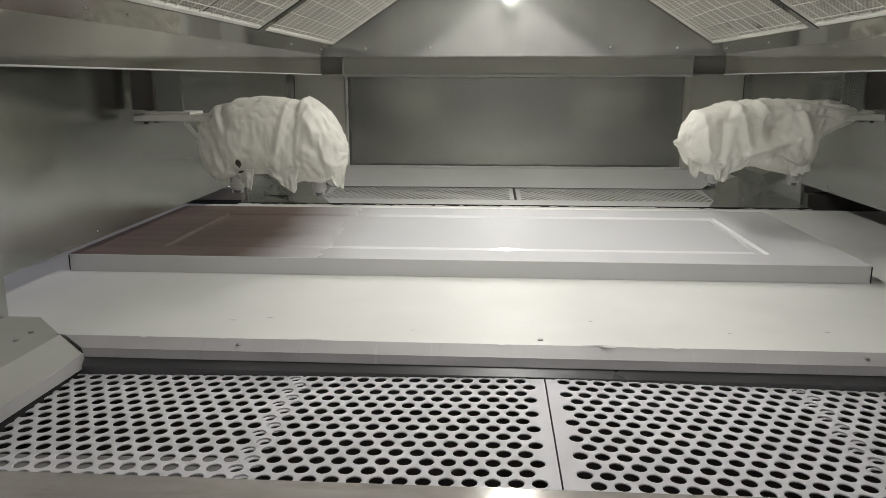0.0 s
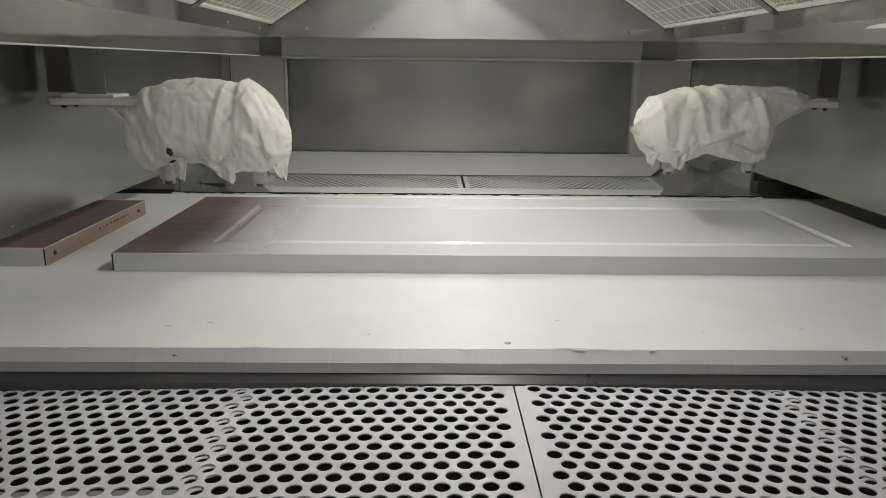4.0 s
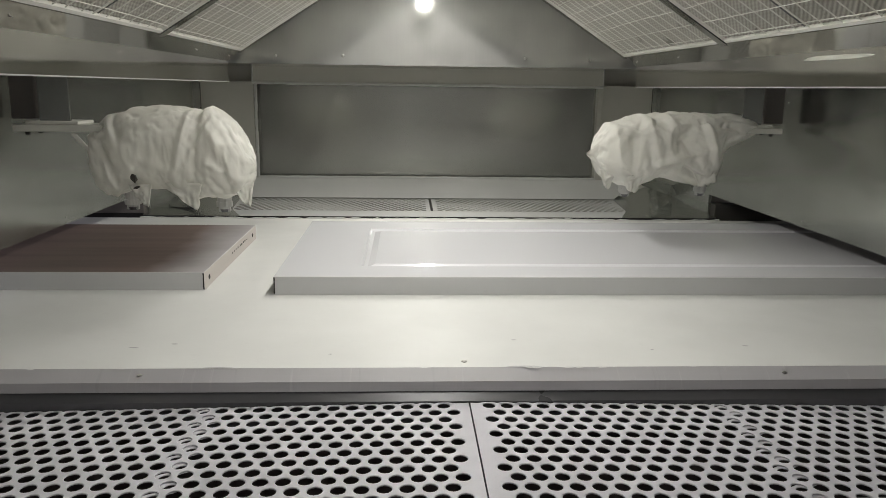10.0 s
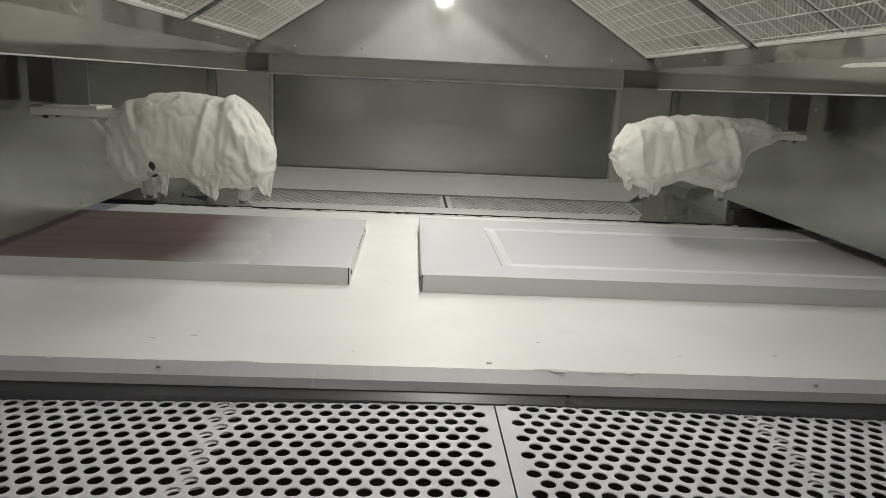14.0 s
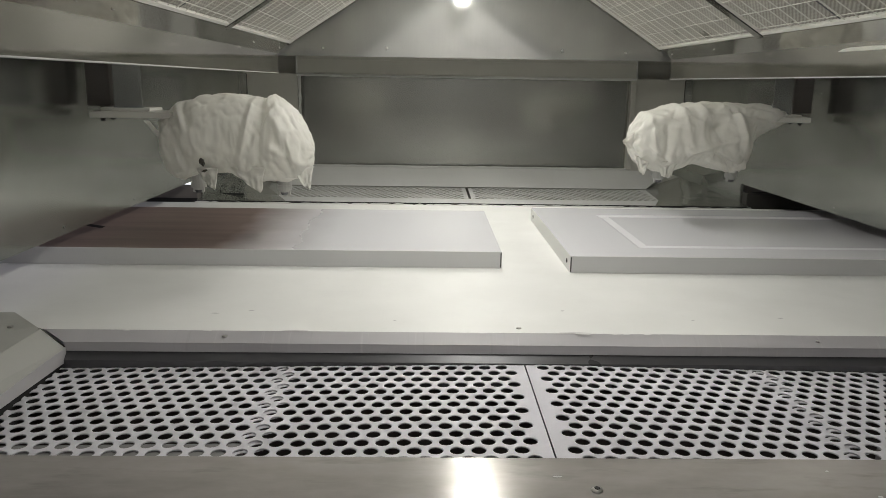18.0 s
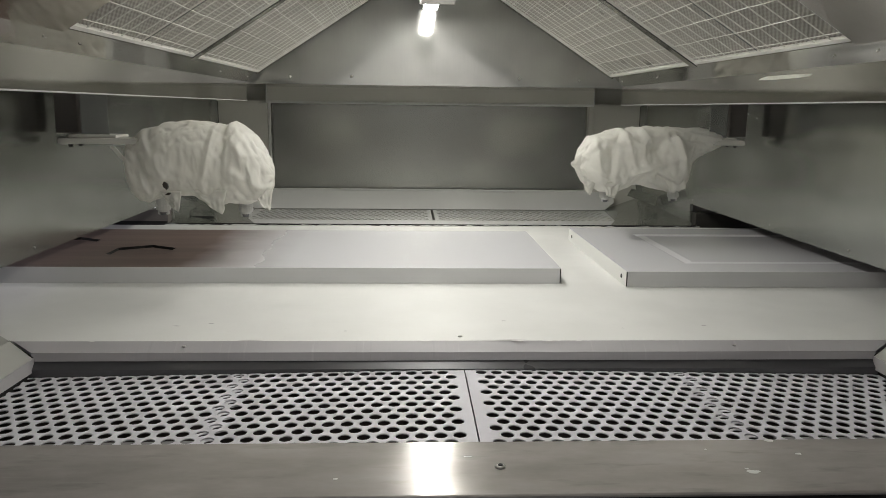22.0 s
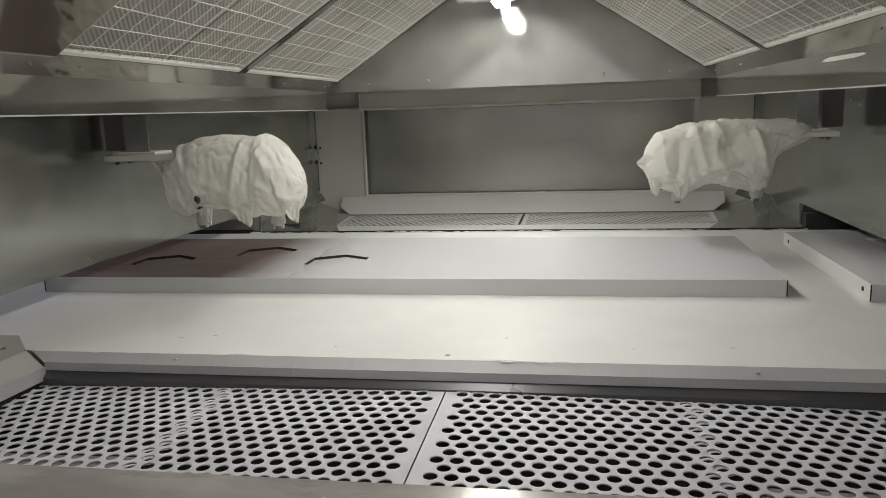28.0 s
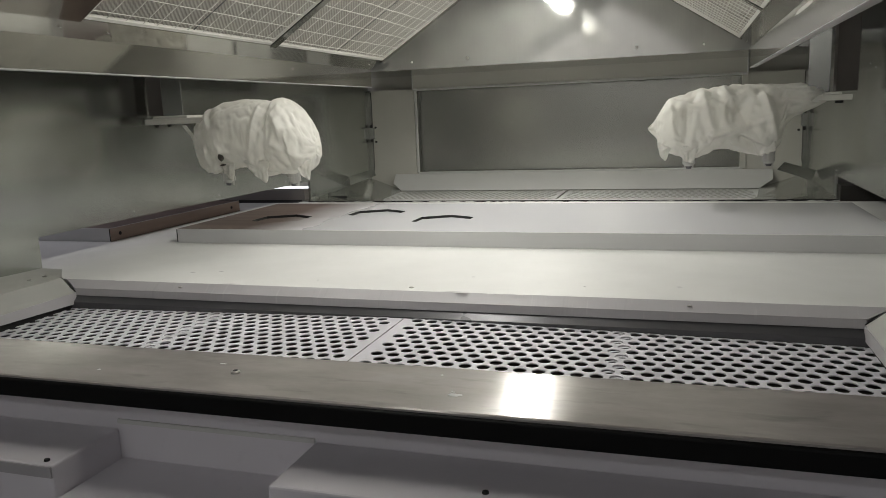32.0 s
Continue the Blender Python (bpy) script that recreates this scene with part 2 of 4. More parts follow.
m = Mat("lamp_diffuser", (1, 1, 1), 0.5)
m.b.inputs["Emission Color"].default_value = (1.0, 0.985, 0.94, 1)
m.b.inputs["Emission Strength"].default_value = 10.0
GLOW = m.m
m = Mat("daylit_backdrop", (0.9, 0.9, 0.9), 0.9)
m.b.inputs["Emission Color"].default_value = (0.95, 0.97, 1.0, 1)
m.b.inputs["Emission Strength"].default_value = 1.2
DAYLIT = m.m


# ---- mesh helpers ----
def mesh_of(bm, name, material, smooth=False):
    me = bpy.data.meshes.new(name)
    bm.normal_update()
    bm.to_mesh(me)
    bm.free()
    for mt in material if isinstance(material, (list, tuple)) else [material]:
        me.materials.append(mt)
    if smooth:
        me.polygons.foreach_set("use_smooth", [True] * len(me.polygons))
    return me


def part(name, bm, material, parent=None, label="", smooth=False):
    ob = new(name, mesh_of(bm, name, material, smooth))
    if parent is not None:
        ob.parent = parent
    if label:
        ob["label"] = label
    return ob


def thing(name, label, category, group="", kind="", at=(0, 0, 0)):
    ob = new(name)
    ob.location = at
    ob.empty_display_size = 0.1
    return tagged(ob, label, category, group, kind)


def structure(name, bm, material, label, smooth=False):
    ob = part(name, bm, material, None, "", smooth)
    return tagged(ob, label, "", "", "structure")


def add_box(bm, x0, x1, y0, y1, z0, z1, bevel=0.0, segs=2):
    r = bmesh.ops.create_cube(bm, size=1.0)
    for v in r["verts"]:
        v.co = Vector((x0 + (v.co.x + 0.5) * (x1 - x0), y0 + (v.co.y + 0.5) * (y1 - y0), z0 + (v.co.z + 0.5) * (z1 - z0)))
    if bevel:
        es = list({e for v in r["verts"] for e in v.link_edges})
        bmesh.ops.bevel(bm, geom=es, offset=bevel, segments=segs, profile=0.5, affect="EDGES")
    return bm


def box(x0, x1, y0, y1, z0, z1, bevel=0.0):
    return add_box(bmesh.new(), x0, x1, y0, y1, z0, z1, bevel)


def prism(bm, pts, axis, a, b):
    """A closed outline pushed out along an axis from a to b."""
    def place(p, q, w):
        return {"x": (w, p, q), "y": (p, w, q), "z": (p, q, w)}[axis]
    lo = [bm.verts.new(place(p, q, a)) for p, q in pts]
    hi = [bm.verts.new(place(p, q, b)) for p, q in pts]
    n = len(pts)
    bm.faces.new(lo)
    bm.faces.new(hi[::-1])
    for i in range(n):
        bm.faces.new((lo[i], hi[i], hi[(i + 1) % n], lo[(i + 1) % n]))
    bmesh.ops.recalc_face_normals(bm, faces=bm.faces[:])
    return bm


def slab(bm, quad, thick):
    """A plate of even thickness behind a quad of four corners."""
    q = [Vector(p) for p in quad]
    n = (q[1] - q[0]).cross(q[3] - q[0]).normalized()
    top = [bm.verts.new(p) for p in q]
    low = [bm.verts.new(p - n * thick) for p in q]
    bm.faces.new(top)
    bm.faces.new(low[::-1])
    for i in range(4):
        bm.faces.new((top[i], low[i], low[(i + 1) % 4], top[(i + 1) % 4]))
    bmesh.ops.recalc_face_normals(bm, faces=bm.faces[:])
    return bm


def add_cyl(bm, centre, r0, r1, depth, axis="z", segs=16):
    r = bmesh.ops.create_cone(bm, cap_ends=True, segments=segs, radius1=r0, radius2=r1, depth=depth)
    turn = {"z": Matrix(), "x": Matrix.Rotation(radians(90), 4, "Y"), "y": Matrix.Rotation(radians(-90), 4, "X")}[axis]
    bmesh.ops.transform(bm, matrix=Matrix.Translation(centre) @ turn, verts=r["verts"])
    return bm


# ---- the room round the machine ----
BELT = 0.90
structure("floor", box(-4.5, 4.5, -4.5, 4.0, -0.10, 0.0), FLOOR, "grey concrete workshop floor")
structure("wall_south", box(-4.5, 4.5, -4.6, -4.5, 1.45, 3.0), ROOM, "plain pale workshop wall")
# lower wall is out of view; dark only to dim what the steel mirrors
structure("wall_south_dark_band", box(-4.5, 4.5, -4.6, -4.5, 0, 1.45), LOW_DARK, "unseen lower wall, coloured dark to dim the steel reflections")
structure("wall_north", box(-4.5, 4.5, 4.0, 4.1, 0, 3.0), ROOM, "plain pale workshop wall")
structure("wall_west", box(-4.6, -4.5, -4.5, 4.0, 0, 3.0), ROOM, "plain pale workshop wall")
structure("wall_east", box(4.5, 4.6, -4.5, 4.0, 0, 3.0), ROOM, "plain pale workshop wall")
structure("ceiling", box(-4.5, 4.5, -4.5, 4.0, 3.0, 3.1), ROOM, "plain pale workshop ceiling")

# ---- the conveyor table ----
conveyor = thing("conveyor_table", "long conveyor table covered in white overspray film", "conveyor")
part("belt", box(-2.6, 2.6, -0.028, 1.520, BELT - 0.02, BELT), WHITE, conveyor, "smooth white film over the belt")
bm = bmesh.new()
slab(bm, [(-0.868, -0.052, 0.883), (0.868, -0.052, 0.883), (0.914, -0.028, 0.900), (-0.914, -0.028, 0.900)], 0.005)
part("front_chamfer", bm, LIP, conveyor, "pale grey sloping lip")
bm = bmesh.new()
prism(bm, [(-0.052, 0.8825), (-0.054, 0.866), (-0.046, 0.866), (-0.046, 0.878)], "x", -0.868, 0.868)
part("front_face", bm, LIP, conveyor, "grey upright lip")
# dark metal strip whose colour also carries the shadow under the lip
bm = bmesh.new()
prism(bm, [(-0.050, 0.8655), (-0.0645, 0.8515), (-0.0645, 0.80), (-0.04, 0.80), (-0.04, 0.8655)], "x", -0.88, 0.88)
part("gutter_strip", bm, STEEL_DARK, conveyor, "dark steel strip with the lip shadow in its colour")
part("frame", box(-2.6, 2.6, 0.0, 1.50, 0.70, 0.879), LILAC, conveyor)
bm = bmesh.new()
rnd = random.Random(5)
prev = None
for i in range(121):
    x, y, z = -1.09 + i * 2.18 / 120, 1.522 + rnd.uniform(0, 0.007), BELT + rnd.uniform(0.001, 0.006)
    ring = [bm.verts.new(p) for p in ((x, 1.513, BELT - 0.004), (x, 1.513, z), (x, y, z - 0.001), (x, y, BELT - 0.004))]
    if prev:
        for k in range(4):
            bm.faces.new((prev[k], ring[k], ring[(k + 1) % 4], prev[(k + 1) % 4]))
    prev = ring
bmesh.ops.recalc_face_normals(bm, faces=bm.faces[:])
part("back_lip", bm, WHITE, conveyor, "ragged white paint build-up on the lip")

part("belt_gap", box(-1.09, 1.09, 1.533, 1.536, BELT - 0.02, BELT + 0.0064), BLACK, conveyor, "dark gap at the belt edge")

# side trims, mitred to the front lip
for s, side in ((-1, "left"), (1, "right")):
    trim = thing("side_trim", "folded pale grey sheet trim beside the perforated floor", "trim", "side trims")
    bm = bmesh.new()
    slab(bm, [(s * 0.912, -0.046, 0.906), (s * 1.09, -0.046, 0.906), (s * 1.09, -0.75, 0.906), (s * 0.925, -0.75, 0.906)][:: -s], 0.006)
    slab(bm, [(s * 1.09, -0.046, 0.9055), (s * 0.912, -0.046, 0.9055), (s * 1.02, 0.068, 0.9025), (s * 1.09, 0.068, 0.9025)][:: -s], 0.003)
    part("flat", bm, TRIM_FILM, trim)
    bm = bmesh.new()
    slab(bm, [(s * 0.866, -0.053, 0.873), (s * 0.912, -0.046, 0.906), (s * 0.925, -0.75, 0.906), (s * 0.862, -0.75, 0.873)][:: -s], 0.004)
    part("slope", bm, TRIM_FILM, trim)
    bm = bmesh.new()
    slab(bm, [(s * 0.866, -0.0535, 0.8728), (s * 0.862, -0.75, 0.8728), (s * 0.8625, -0.75, 0.864), (s * 0.867, -0.0545, 0.845)][:: s], 0.002)
    part("folded_edge", bm, TRIM_GREY, trim, "grey folded lower edge")
    bm = bmesh.new()
    slab(bm, [(s * 0.874, -0.050, 0.872), (s * 0.872, -0.75, 0.872), (s * 0.872, -0.75, 0.80), (s * 0.874, -0.050, 0.80)][:: s], 0.002)
    part("skirt", bm, BLACK, trim)
    bm = bmesh.new()
    slab(bm, [(s * 0.9125, -0.0445, 0.9068), (s * 0.9155, -0.0475, 0.9068), (s * 0.867, -0.0550, 0.8742), (s * 0.8645, -0.0525, 0.8742)][:: -s], 0.003)
    part("mitre_gap", bm, BLACK, trim, "dark open mitre joint")

# ---- perforated floor plates ----
PITCH, RADIUS, ROWSTEP = 0.0315, 0.0111, 0.0315 * math.sqrt(3) / 2


def perforated(rows, radius, z, depth=0.0016, margins=()):
    """A sheet of six-sided cells, each with a round hole. rows: (y, xs). margins: (side, x) edges out to which the zigzag is filled."""
    bm = bmesh.new()
    big = PITCH / math.sqrt(3)
    for y, xs in rows:
        for x in xs:
            outer, inner, rim, low = [], [], [], []
            for i in range(12):
                a = math.pi * i / 6
                k = big if i % 2 else PITCH / 2
                outer.append(bm.verts.new((x + k * math.cos(a), y + k * math.sin(a), z)))
                inner.append(bm.verts.new((x + (radius + 0.0010) * math.cos(a), y + (radius + 0.0010) * math.sin(a), z)))
                rim.append(bm.verts.new((x + radius * math.cos(a), y + radius * math.sin(a), z - 0.0007)))
                low.append(bm.verts.new((x + radius * math.cos(a), y + radius * math.sin(a), z - 0.0007 - depth)))
            for i in range(12):
                j = (i + 1) % 12
                bm.faces.new((inner[i], outer[i], outer[j], inner[j]))
                bm.faces.new((rim[i], inner[i], inner[j], rim[j]))
                bm.faces.new((low[i], rim[i], rim[j], low[j]))
    for side, edge in margins:
        zig = []
        for y, xs in sorted(rows):
            x = (min(xs) if side < 0 else max(xs)) + side * PITCH / 2
            zig += [(x, y - big / 2), (x, y + big / 2)]
        a = [bm.verts.new((x, y, z)) for x, y in zig]
        b = [bm.verts.new((edge, y, z)) for x, y in zig]
        for i in range(len(zig) - 1):
            bm.faces.new((a[i], b[i], b[i + 1], a[i + 1])[:: side])
    bmesh.ops.remove_doubles(bm, verts=bm.verts[:], dist=2e-5)
    return bm


PLATE_Z = 0.850
SAG = 0.0165
Y_FIRST, N_ROWS, N_COLS = -0.0775, 22, 28


def floor_plate(s, first_a, first_b, label):
    rows = []
    for r in range(N_ROWS):
        start = first_a if r % 2 else first_b
        rows.append((Y_FIRST - r * ROWSTEP, [s * (start + c * PITCH) for c in range(N_COLS)]))
    bm = perforated(rows, RADIUS, PLATE_Z, 0.0016, ((-s, s * 0.0012), (s, s * 0.9)))
    for v in bm.verts:
        v.co.z -= SAG * abs(v.co.x)
    plate = thing("perforated_plate", label, "floor plate", "perforated plates")
    part("sheet", bm, PLATE, plate)
    ylo, yhi = Y_FIRST - (N_ROWS - 0.5) * ROWSTEP, Y_FIRST + ROWSTEP / 2
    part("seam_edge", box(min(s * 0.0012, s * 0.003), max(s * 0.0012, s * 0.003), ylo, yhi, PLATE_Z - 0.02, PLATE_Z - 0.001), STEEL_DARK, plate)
    # a second pierced sheet laps under the first, its holes out of step
    lap = [(y - 0.005, [xs[13] + 0.0045]) for y, xs in rows]
    bm = perforated(lap, RADIUS * 0.97, PLATE_Z - 0.003, 0.001)
    for v in bm.verts:
        v.co.z -= SAG * abs(v.co.x)
    part("lapped_sheet", bm, PLATE, plate, "lapped edge of the next pierced sheet")
    return plate


floor_plate(-1, 0.0295, 0.0295 + PITCH / 2, "pale grey perforated steel floor plate with round holes")
floor_plate(1, 0.033 + PITCH / 2, 0.033, "pale grey perforated steel floor plate with round holes")
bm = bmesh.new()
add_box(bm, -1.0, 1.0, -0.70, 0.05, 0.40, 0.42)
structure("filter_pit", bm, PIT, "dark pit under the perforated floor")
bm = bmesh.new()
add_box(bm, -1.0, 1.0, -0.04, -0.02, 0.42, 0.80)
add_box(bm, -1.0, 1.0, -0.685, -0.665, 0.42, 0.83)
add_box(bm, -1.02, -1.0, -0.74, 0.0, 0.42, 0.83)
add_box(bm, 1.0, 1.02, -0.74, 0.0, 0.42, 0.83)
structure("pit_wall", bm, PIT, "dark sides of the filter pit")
for xa, xb in ((-0.99, -0.46), (0.50, 0.99)):
    mat = thing("filter_mat", "grey paint-loaded filter mat under the perforated floor", "filter", "pit filters")
    bm = bmesh.new()
    za, zb = (PLATE_Z - SAG * abs(x) - 0.0035 for x in (xa, xb))
    prism(bm, [(xa, za), (xb, zb), (xb, zb - 0.02), (xa, za - 0.02)], "y", -0.66, -0.37)
    part("pad", bm, MAT, mat)

# ---- front rail and the cabinet below ----
rail = thing("front_rail", "brushed stainless front rail with paint specks", "rail")
bm = bmesh.new()
prism(bm, [(-0.608, 0.940), (-0.612, 0.945), (-0.750, 0.945), (-0.7525, 0.9435), (-0.7525, 0.941), (-0.62, 0.941), (-0.62, 0.842), (-0.608, 0.842)], "x", -1.09, 1.09)
part("top", bm, STEEL_RAIL, rail)
part("rubber_seal", box(-1.09, 1.09, -0.757, -0.7012, 0.9155, 0.9405, 0.003), RUBBER, rail, "black rubber strip under the rail")

# ---- side walls with a slot for the doors ----
WX = 1.09
for s, name in ((-1, "wall_left"), (1, "wall_right")):
    bm = bmesh.new()
    xa, xb = sorted((s * WX, s * (WX + 0.012)))
    add_box(bm, xa, xb, -0.146, 0.072, 0.885, 1.78)
    add_box(bm, xa, xb, 0.072, 1.637, 0.986, 1.78)
    add_box(bm, xa, xb, 1.637, 2.37, 0.80, 1.78)
    structure(name, bm, STEEL_WALL, "dusty stainless side wall with a long slot for doors")
    bm = bmesh.new()
    add_box(bm, xa, xb, -0.85, -0.150, 0.885, 1.78)
    structure(name + "_front_panel", bm, STEEL_CLEAN, "dusty stainless front side panel")

    structure(name + "_seam", box(*sorted((s * (WX + 0.004), s * (WX + 0.008))), -0.1505, -0.1455, 0.885, 1.76), BLACK, "dark joint between the side panels")

for s in (-1, 1):
    strip = thing("deflector_strip", "sloping dusty sheet strip along the side panel", "strip", "deflector strips")
    bm = bmesh.new()
    slab(bm, [(s * 1.088, -0.165, 0.972), (s * 1.070, -0.148, 0.938), (s * 1.070, -0.80, 0.938), (s * 1.088, -0.80, 0.972)][:: s], 0.003)
    part("sheet", bm, COLUMN, strip)
    part("foot_gap", box(*sorted((s * 1.0885, s * 1.0895)), -0.80, -0.152, 0.9065, 0.911), BLACK, strip, "dark joint under the strip")

# ---- back wall ----
bm = bmesh.new()
for s in (-1, 1):
    add_box(bm, *sorted((s * 0.826, s * WX)), 2.365, 2.385, 0.80, 1.403)
    add_box(bm, *sorted((s * 0.826, s * WX)), 2.425, 2.445, 1.395, 1.80)
    add_box(bm, *sorted((s * 0.826, s * WX)), 2.3855, 2.4245, 1.383, 1.403)
add_box(bm, -0.826, 0.826, 2.365, 2.385, 1.478, 1.80)
add_box(bm, -0.826, 0.826, 2.365, 2.385, 0.80, 0.958)
structure("wall_back", bm, COLUMN, "stainless back wall round a recessed panel")
bm = bmesh.new()
add_box(bm, -0.826, 0.826, 2.351, 2.386, 1.400, 1.4775, 0.002)
flange = bmesh.new()
for s in (-1, 1):
    add_box(flange, *sorted((s * 1.0718, s * 1.0895)), 2.3615, 2.3649, 0.95, 1.402)
structure("corner_flange", flange, STEEL_BACK, "steel return flange of the side wall")
structure("back_lintel", bm, COLUMN, "folded dusty sheet over the back panel")
structure("back_panel", box(-0.83, 0.83, 2.395, 2.41, 0.94, 1.41), STEEL_BACK, "dull dark grey recessed steel back panel")


def bead(bm, p, q, r, seed, steps=70):
    """A hand-laid bead of sealant between two points, uneven in width."""
    rr = random.Random(seed)
    p, q = Vector(p), Vector(q)
    d = (q - p).normalized()
    side = d.cross(Vector((0, 1, 0))).normalized()
    prev = None
    for i in range(steps + 1):
        c = p.lerp(q, i / steps) + side * rr.uniform(-0.1, 0.1) * r
        k = r * rr.uniform(0.85, 1.15)
        ring = [bm.verts.new(c + side * k * math.cos(t) + Vector((0, -1, 0)) * k * 0.7 * math.sin(t)) for t in (0.0, 0.8, 1.57, 2.34, math.pi)]
        if prev:
            for j in range(4):
                bm.faces.new((prev[j], ring[j], ring[j + 1], prev[j + 1]))
        prev = ring


bm = bmesh.new()
bead(bm, (-0.826, 2.349, 1.397), (0.826, 2.349, 1.397), 0.0065, 1)
bead(bm, (-0.826, 2.3495, 1.474), (0.826, 2.3495, 1.474), 0.004, 5)
bead(bm, (-0.826, 2.3500, 1.400), (-0.826, 2.3500, 1.476), 0.004, 6, 12)
bead(bm, (0.826, 2.3500, 1.400), (0.826, 2.3500, 1.476), 0.004, 7, 12)
bead(bm, (-0.815, 2.364, 1.395), (-0.815, 2.364, 0.962), 0.007, 2, 30)
bead(bm, (-0.815, 2.364, 0.958), (0.815, 2.364, 0.958), 0.006, 4)
structure("sealant_bead", bm, WHITE, "uneven pale sealant bead round the back panel", True)
bm = bmesh.new()
add_box(bm, 0.803, 0.828, 2.353, 2.3955, 0.958, 1.395, 0.003)
structure("panel_trim", bm, COLUMN, "thin folded edge beside the back panel")
bm = bmesh.new()
for s in (-1, 1):
    slab(bm, [(0.0, 2.27, 0.872), (s * 0.885, 2.27, 0.872), (s * 0.885, 2.362, 0.953), (0.0, 2.362, 0.953)][:: s], 0.004)
    slab(bm, [(s * 0.885, 2.27, 0.872), (s * 0.945, 2.311, 0.908), (s * 0.948, 2.362, 0.953), (s * 0.885, 2.362, 0.953)][:: s], 0.004)
structure("back_base_slope", bm, WHITE, "sloping sheet at the foot of the back wall")

# ---- back gutter: pierced sheet, ramps and tabs ----
back_plate = thing("perforated_plate", "pale perforated steel sheet in the back gutter", "floor plate", "perforated plates")
BACK_Z = 0.868
for s, x_in in ((-1, -0.003), (1, 0.006)):
    rows = [(1.925 + r * ROWSTEP, [x_in + s * (0.030 + (PITCH / 2 if r % 2 else 0.0) + c * PITCH) for c in range(26)]) for r in range(13)]
    part("sheet", perforated(rows, RADIUS * 1.05, BACK_Z, 0.0005, ((-s, x_in + s * 0.001), (s, x_in + s * 0.90))), WHITE, back_plate)
part("near_strip", box(-1.0, 1.0, 1.538, 1.925 - ROWSTEP / 2, BACK_Z - 0.003, BACK_Z), WHITE, back_plate)
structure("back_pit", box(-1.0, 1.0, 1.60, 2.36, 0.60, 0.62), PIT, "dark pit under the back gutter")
for s, side in ((-1, "left"), (1, "right")):
    ramp = thing("side_trim", "folded dusty sheet trim beside the back gutter", "trim", "side trims")
    bm = bmesh.new()
    slab(bm, [(s * 0.848, 1.93, 0.8695), (s * 0.886, 2.30, 0.8715), (s * 1.0895, 2.362, 0.930), (s * 1.0895, 1.75, 0.908)][:: -s], 0.003)
    part("slope", bm, STEEL_WALL, ramp)
    bm = bmesh.new()
    slab(bm, [(s * 0.70, 1.545, 0.8715), (s * 0.850, 1.93, 0.8715), (s * 1.0895, 1.75, 0.9095), (s * 1.0895, 1.545, 0.9075)][:: -s], 0.003)
    part("flat", bm, STEEL_WALL, ramp)
    tab = thing("sheet_tab", "small bent steel sheet tab on the side wall", "bracket", "bent tabs")
    bm = bmesh.new()
    slab(bm, [(s * 0.965, 2.08, 1.004), (s * 0.935, 2.05, 0.975), (s * 1.070, 2.03, 0.928), (s * 1.0895, 2.06, 0.968)][:: s], 0.003)
    part("leaf", bm, STEEL_WALL, tab)
    if s < 0:
        notch = bmesh.new()
        add_box(notch, -1.054, -1.050, 1.742, 1.746, 0.902, 0.918)
        add_box(notch, -1.054, -0.955, 1.738, 1.742, 0.896, 0.9055)
        part("cut_edge", notch, BLACK, ramp, "dark cut edge of the folded sheet")
    hinge = thing("door_hinge", "small dark hinge on the back wall seam", "hinge", "back hinges")
    for z0 in (1.205, 1.128):
        part("knuckle", box(*sorted((s * 1.068, s * 1.082)), 2.352, 2.366, z0, z0 + 0.018, 0.002), BLACK, hinge)
        part("bolt", add_cyl(bmesh.new(), (s * 1.052, 2.362, z0 + 0.008 - 0.006), 0.006, 0.005, 0.008, "y", 10), BLACK, hinge)
    part("leaf", box(*sorted((s * 1.06, s * 1.088)), 2.358, 2.366, 1.146, 1.205, 0.001), STEEL_WALL, hinge)
    structure("back_seam_" + side, box(*sorted((s * 1.069, s * 1.0715)), 2.3635, 2.3655, 0.985, 1.395), BLACK, "dark seam of an access panel")

# ---- cabinet under the front rail ----
structure("cabinet_fascia", box(-1.3, 1.3, -0.70, -0.69, 0.40, 0.921), LILAC, "lilac grey enamelled fascia under the rail")
cab = thing("front_cabinet", "lilac grey enamelled sheet-metal box under the rail", "cabinet", "front boxes")
bm = box(-1.2, -0.187, -0.820, -0.7005, 0.40, 0.858, 0.003)
part("body", bm, LILAC, cab)
part("lip", box(-1.2, -0.187, -0.823, -0.8202, 0.842, 0.857, 0.001), TRIM_GREY, cab)
bm = bmesh.new()
add_cyl(bm, (-0.283, -0.824, 0.815), 0.0075, 0.006, 0.006, "y", 6)
add_cyl(bm, (-0.283, -0.829, 0.815), 0.004, 0.004, 0.008, "y", 10)
part("bolt", bm, BOLT, cab, "hexagonal bolt")
for x in (-0.205, -0.30):
    part("screw", add_cyl(bmesh.new(), (x, -0.809, 0.859), 0.004, 0.0035, 0.003, "z", 10), BLACK, cab)
cab = thing("front_cabinet", "long lilac grey enamelled sheet-metal box under the rail", "cabinet", "front boxes")
part("body", box(0.118, 1.2, -0.820, -0.7005, 0.40, 0.868, 0.003), LILAC, cab)
part("screw", add_cyl(bmesh.new(), (0.36, -0.78, 0.869), 0.004, 0.0035, 0.003, "z", 10), BLACK, cab)
tray = thing("recessed_tray", "shallow grey sheet tray between two enamelled boxes", "tray")
part("floor", box(-0.186, 0.117, -0.90, -0.7005, 0.795, 0.814), LILAC, tray)
part("rim", box(-0.186, 0.117, -0.7035, -0.7005, 0.866, 0.872), WHITE, tray, "pale edge of the tray")

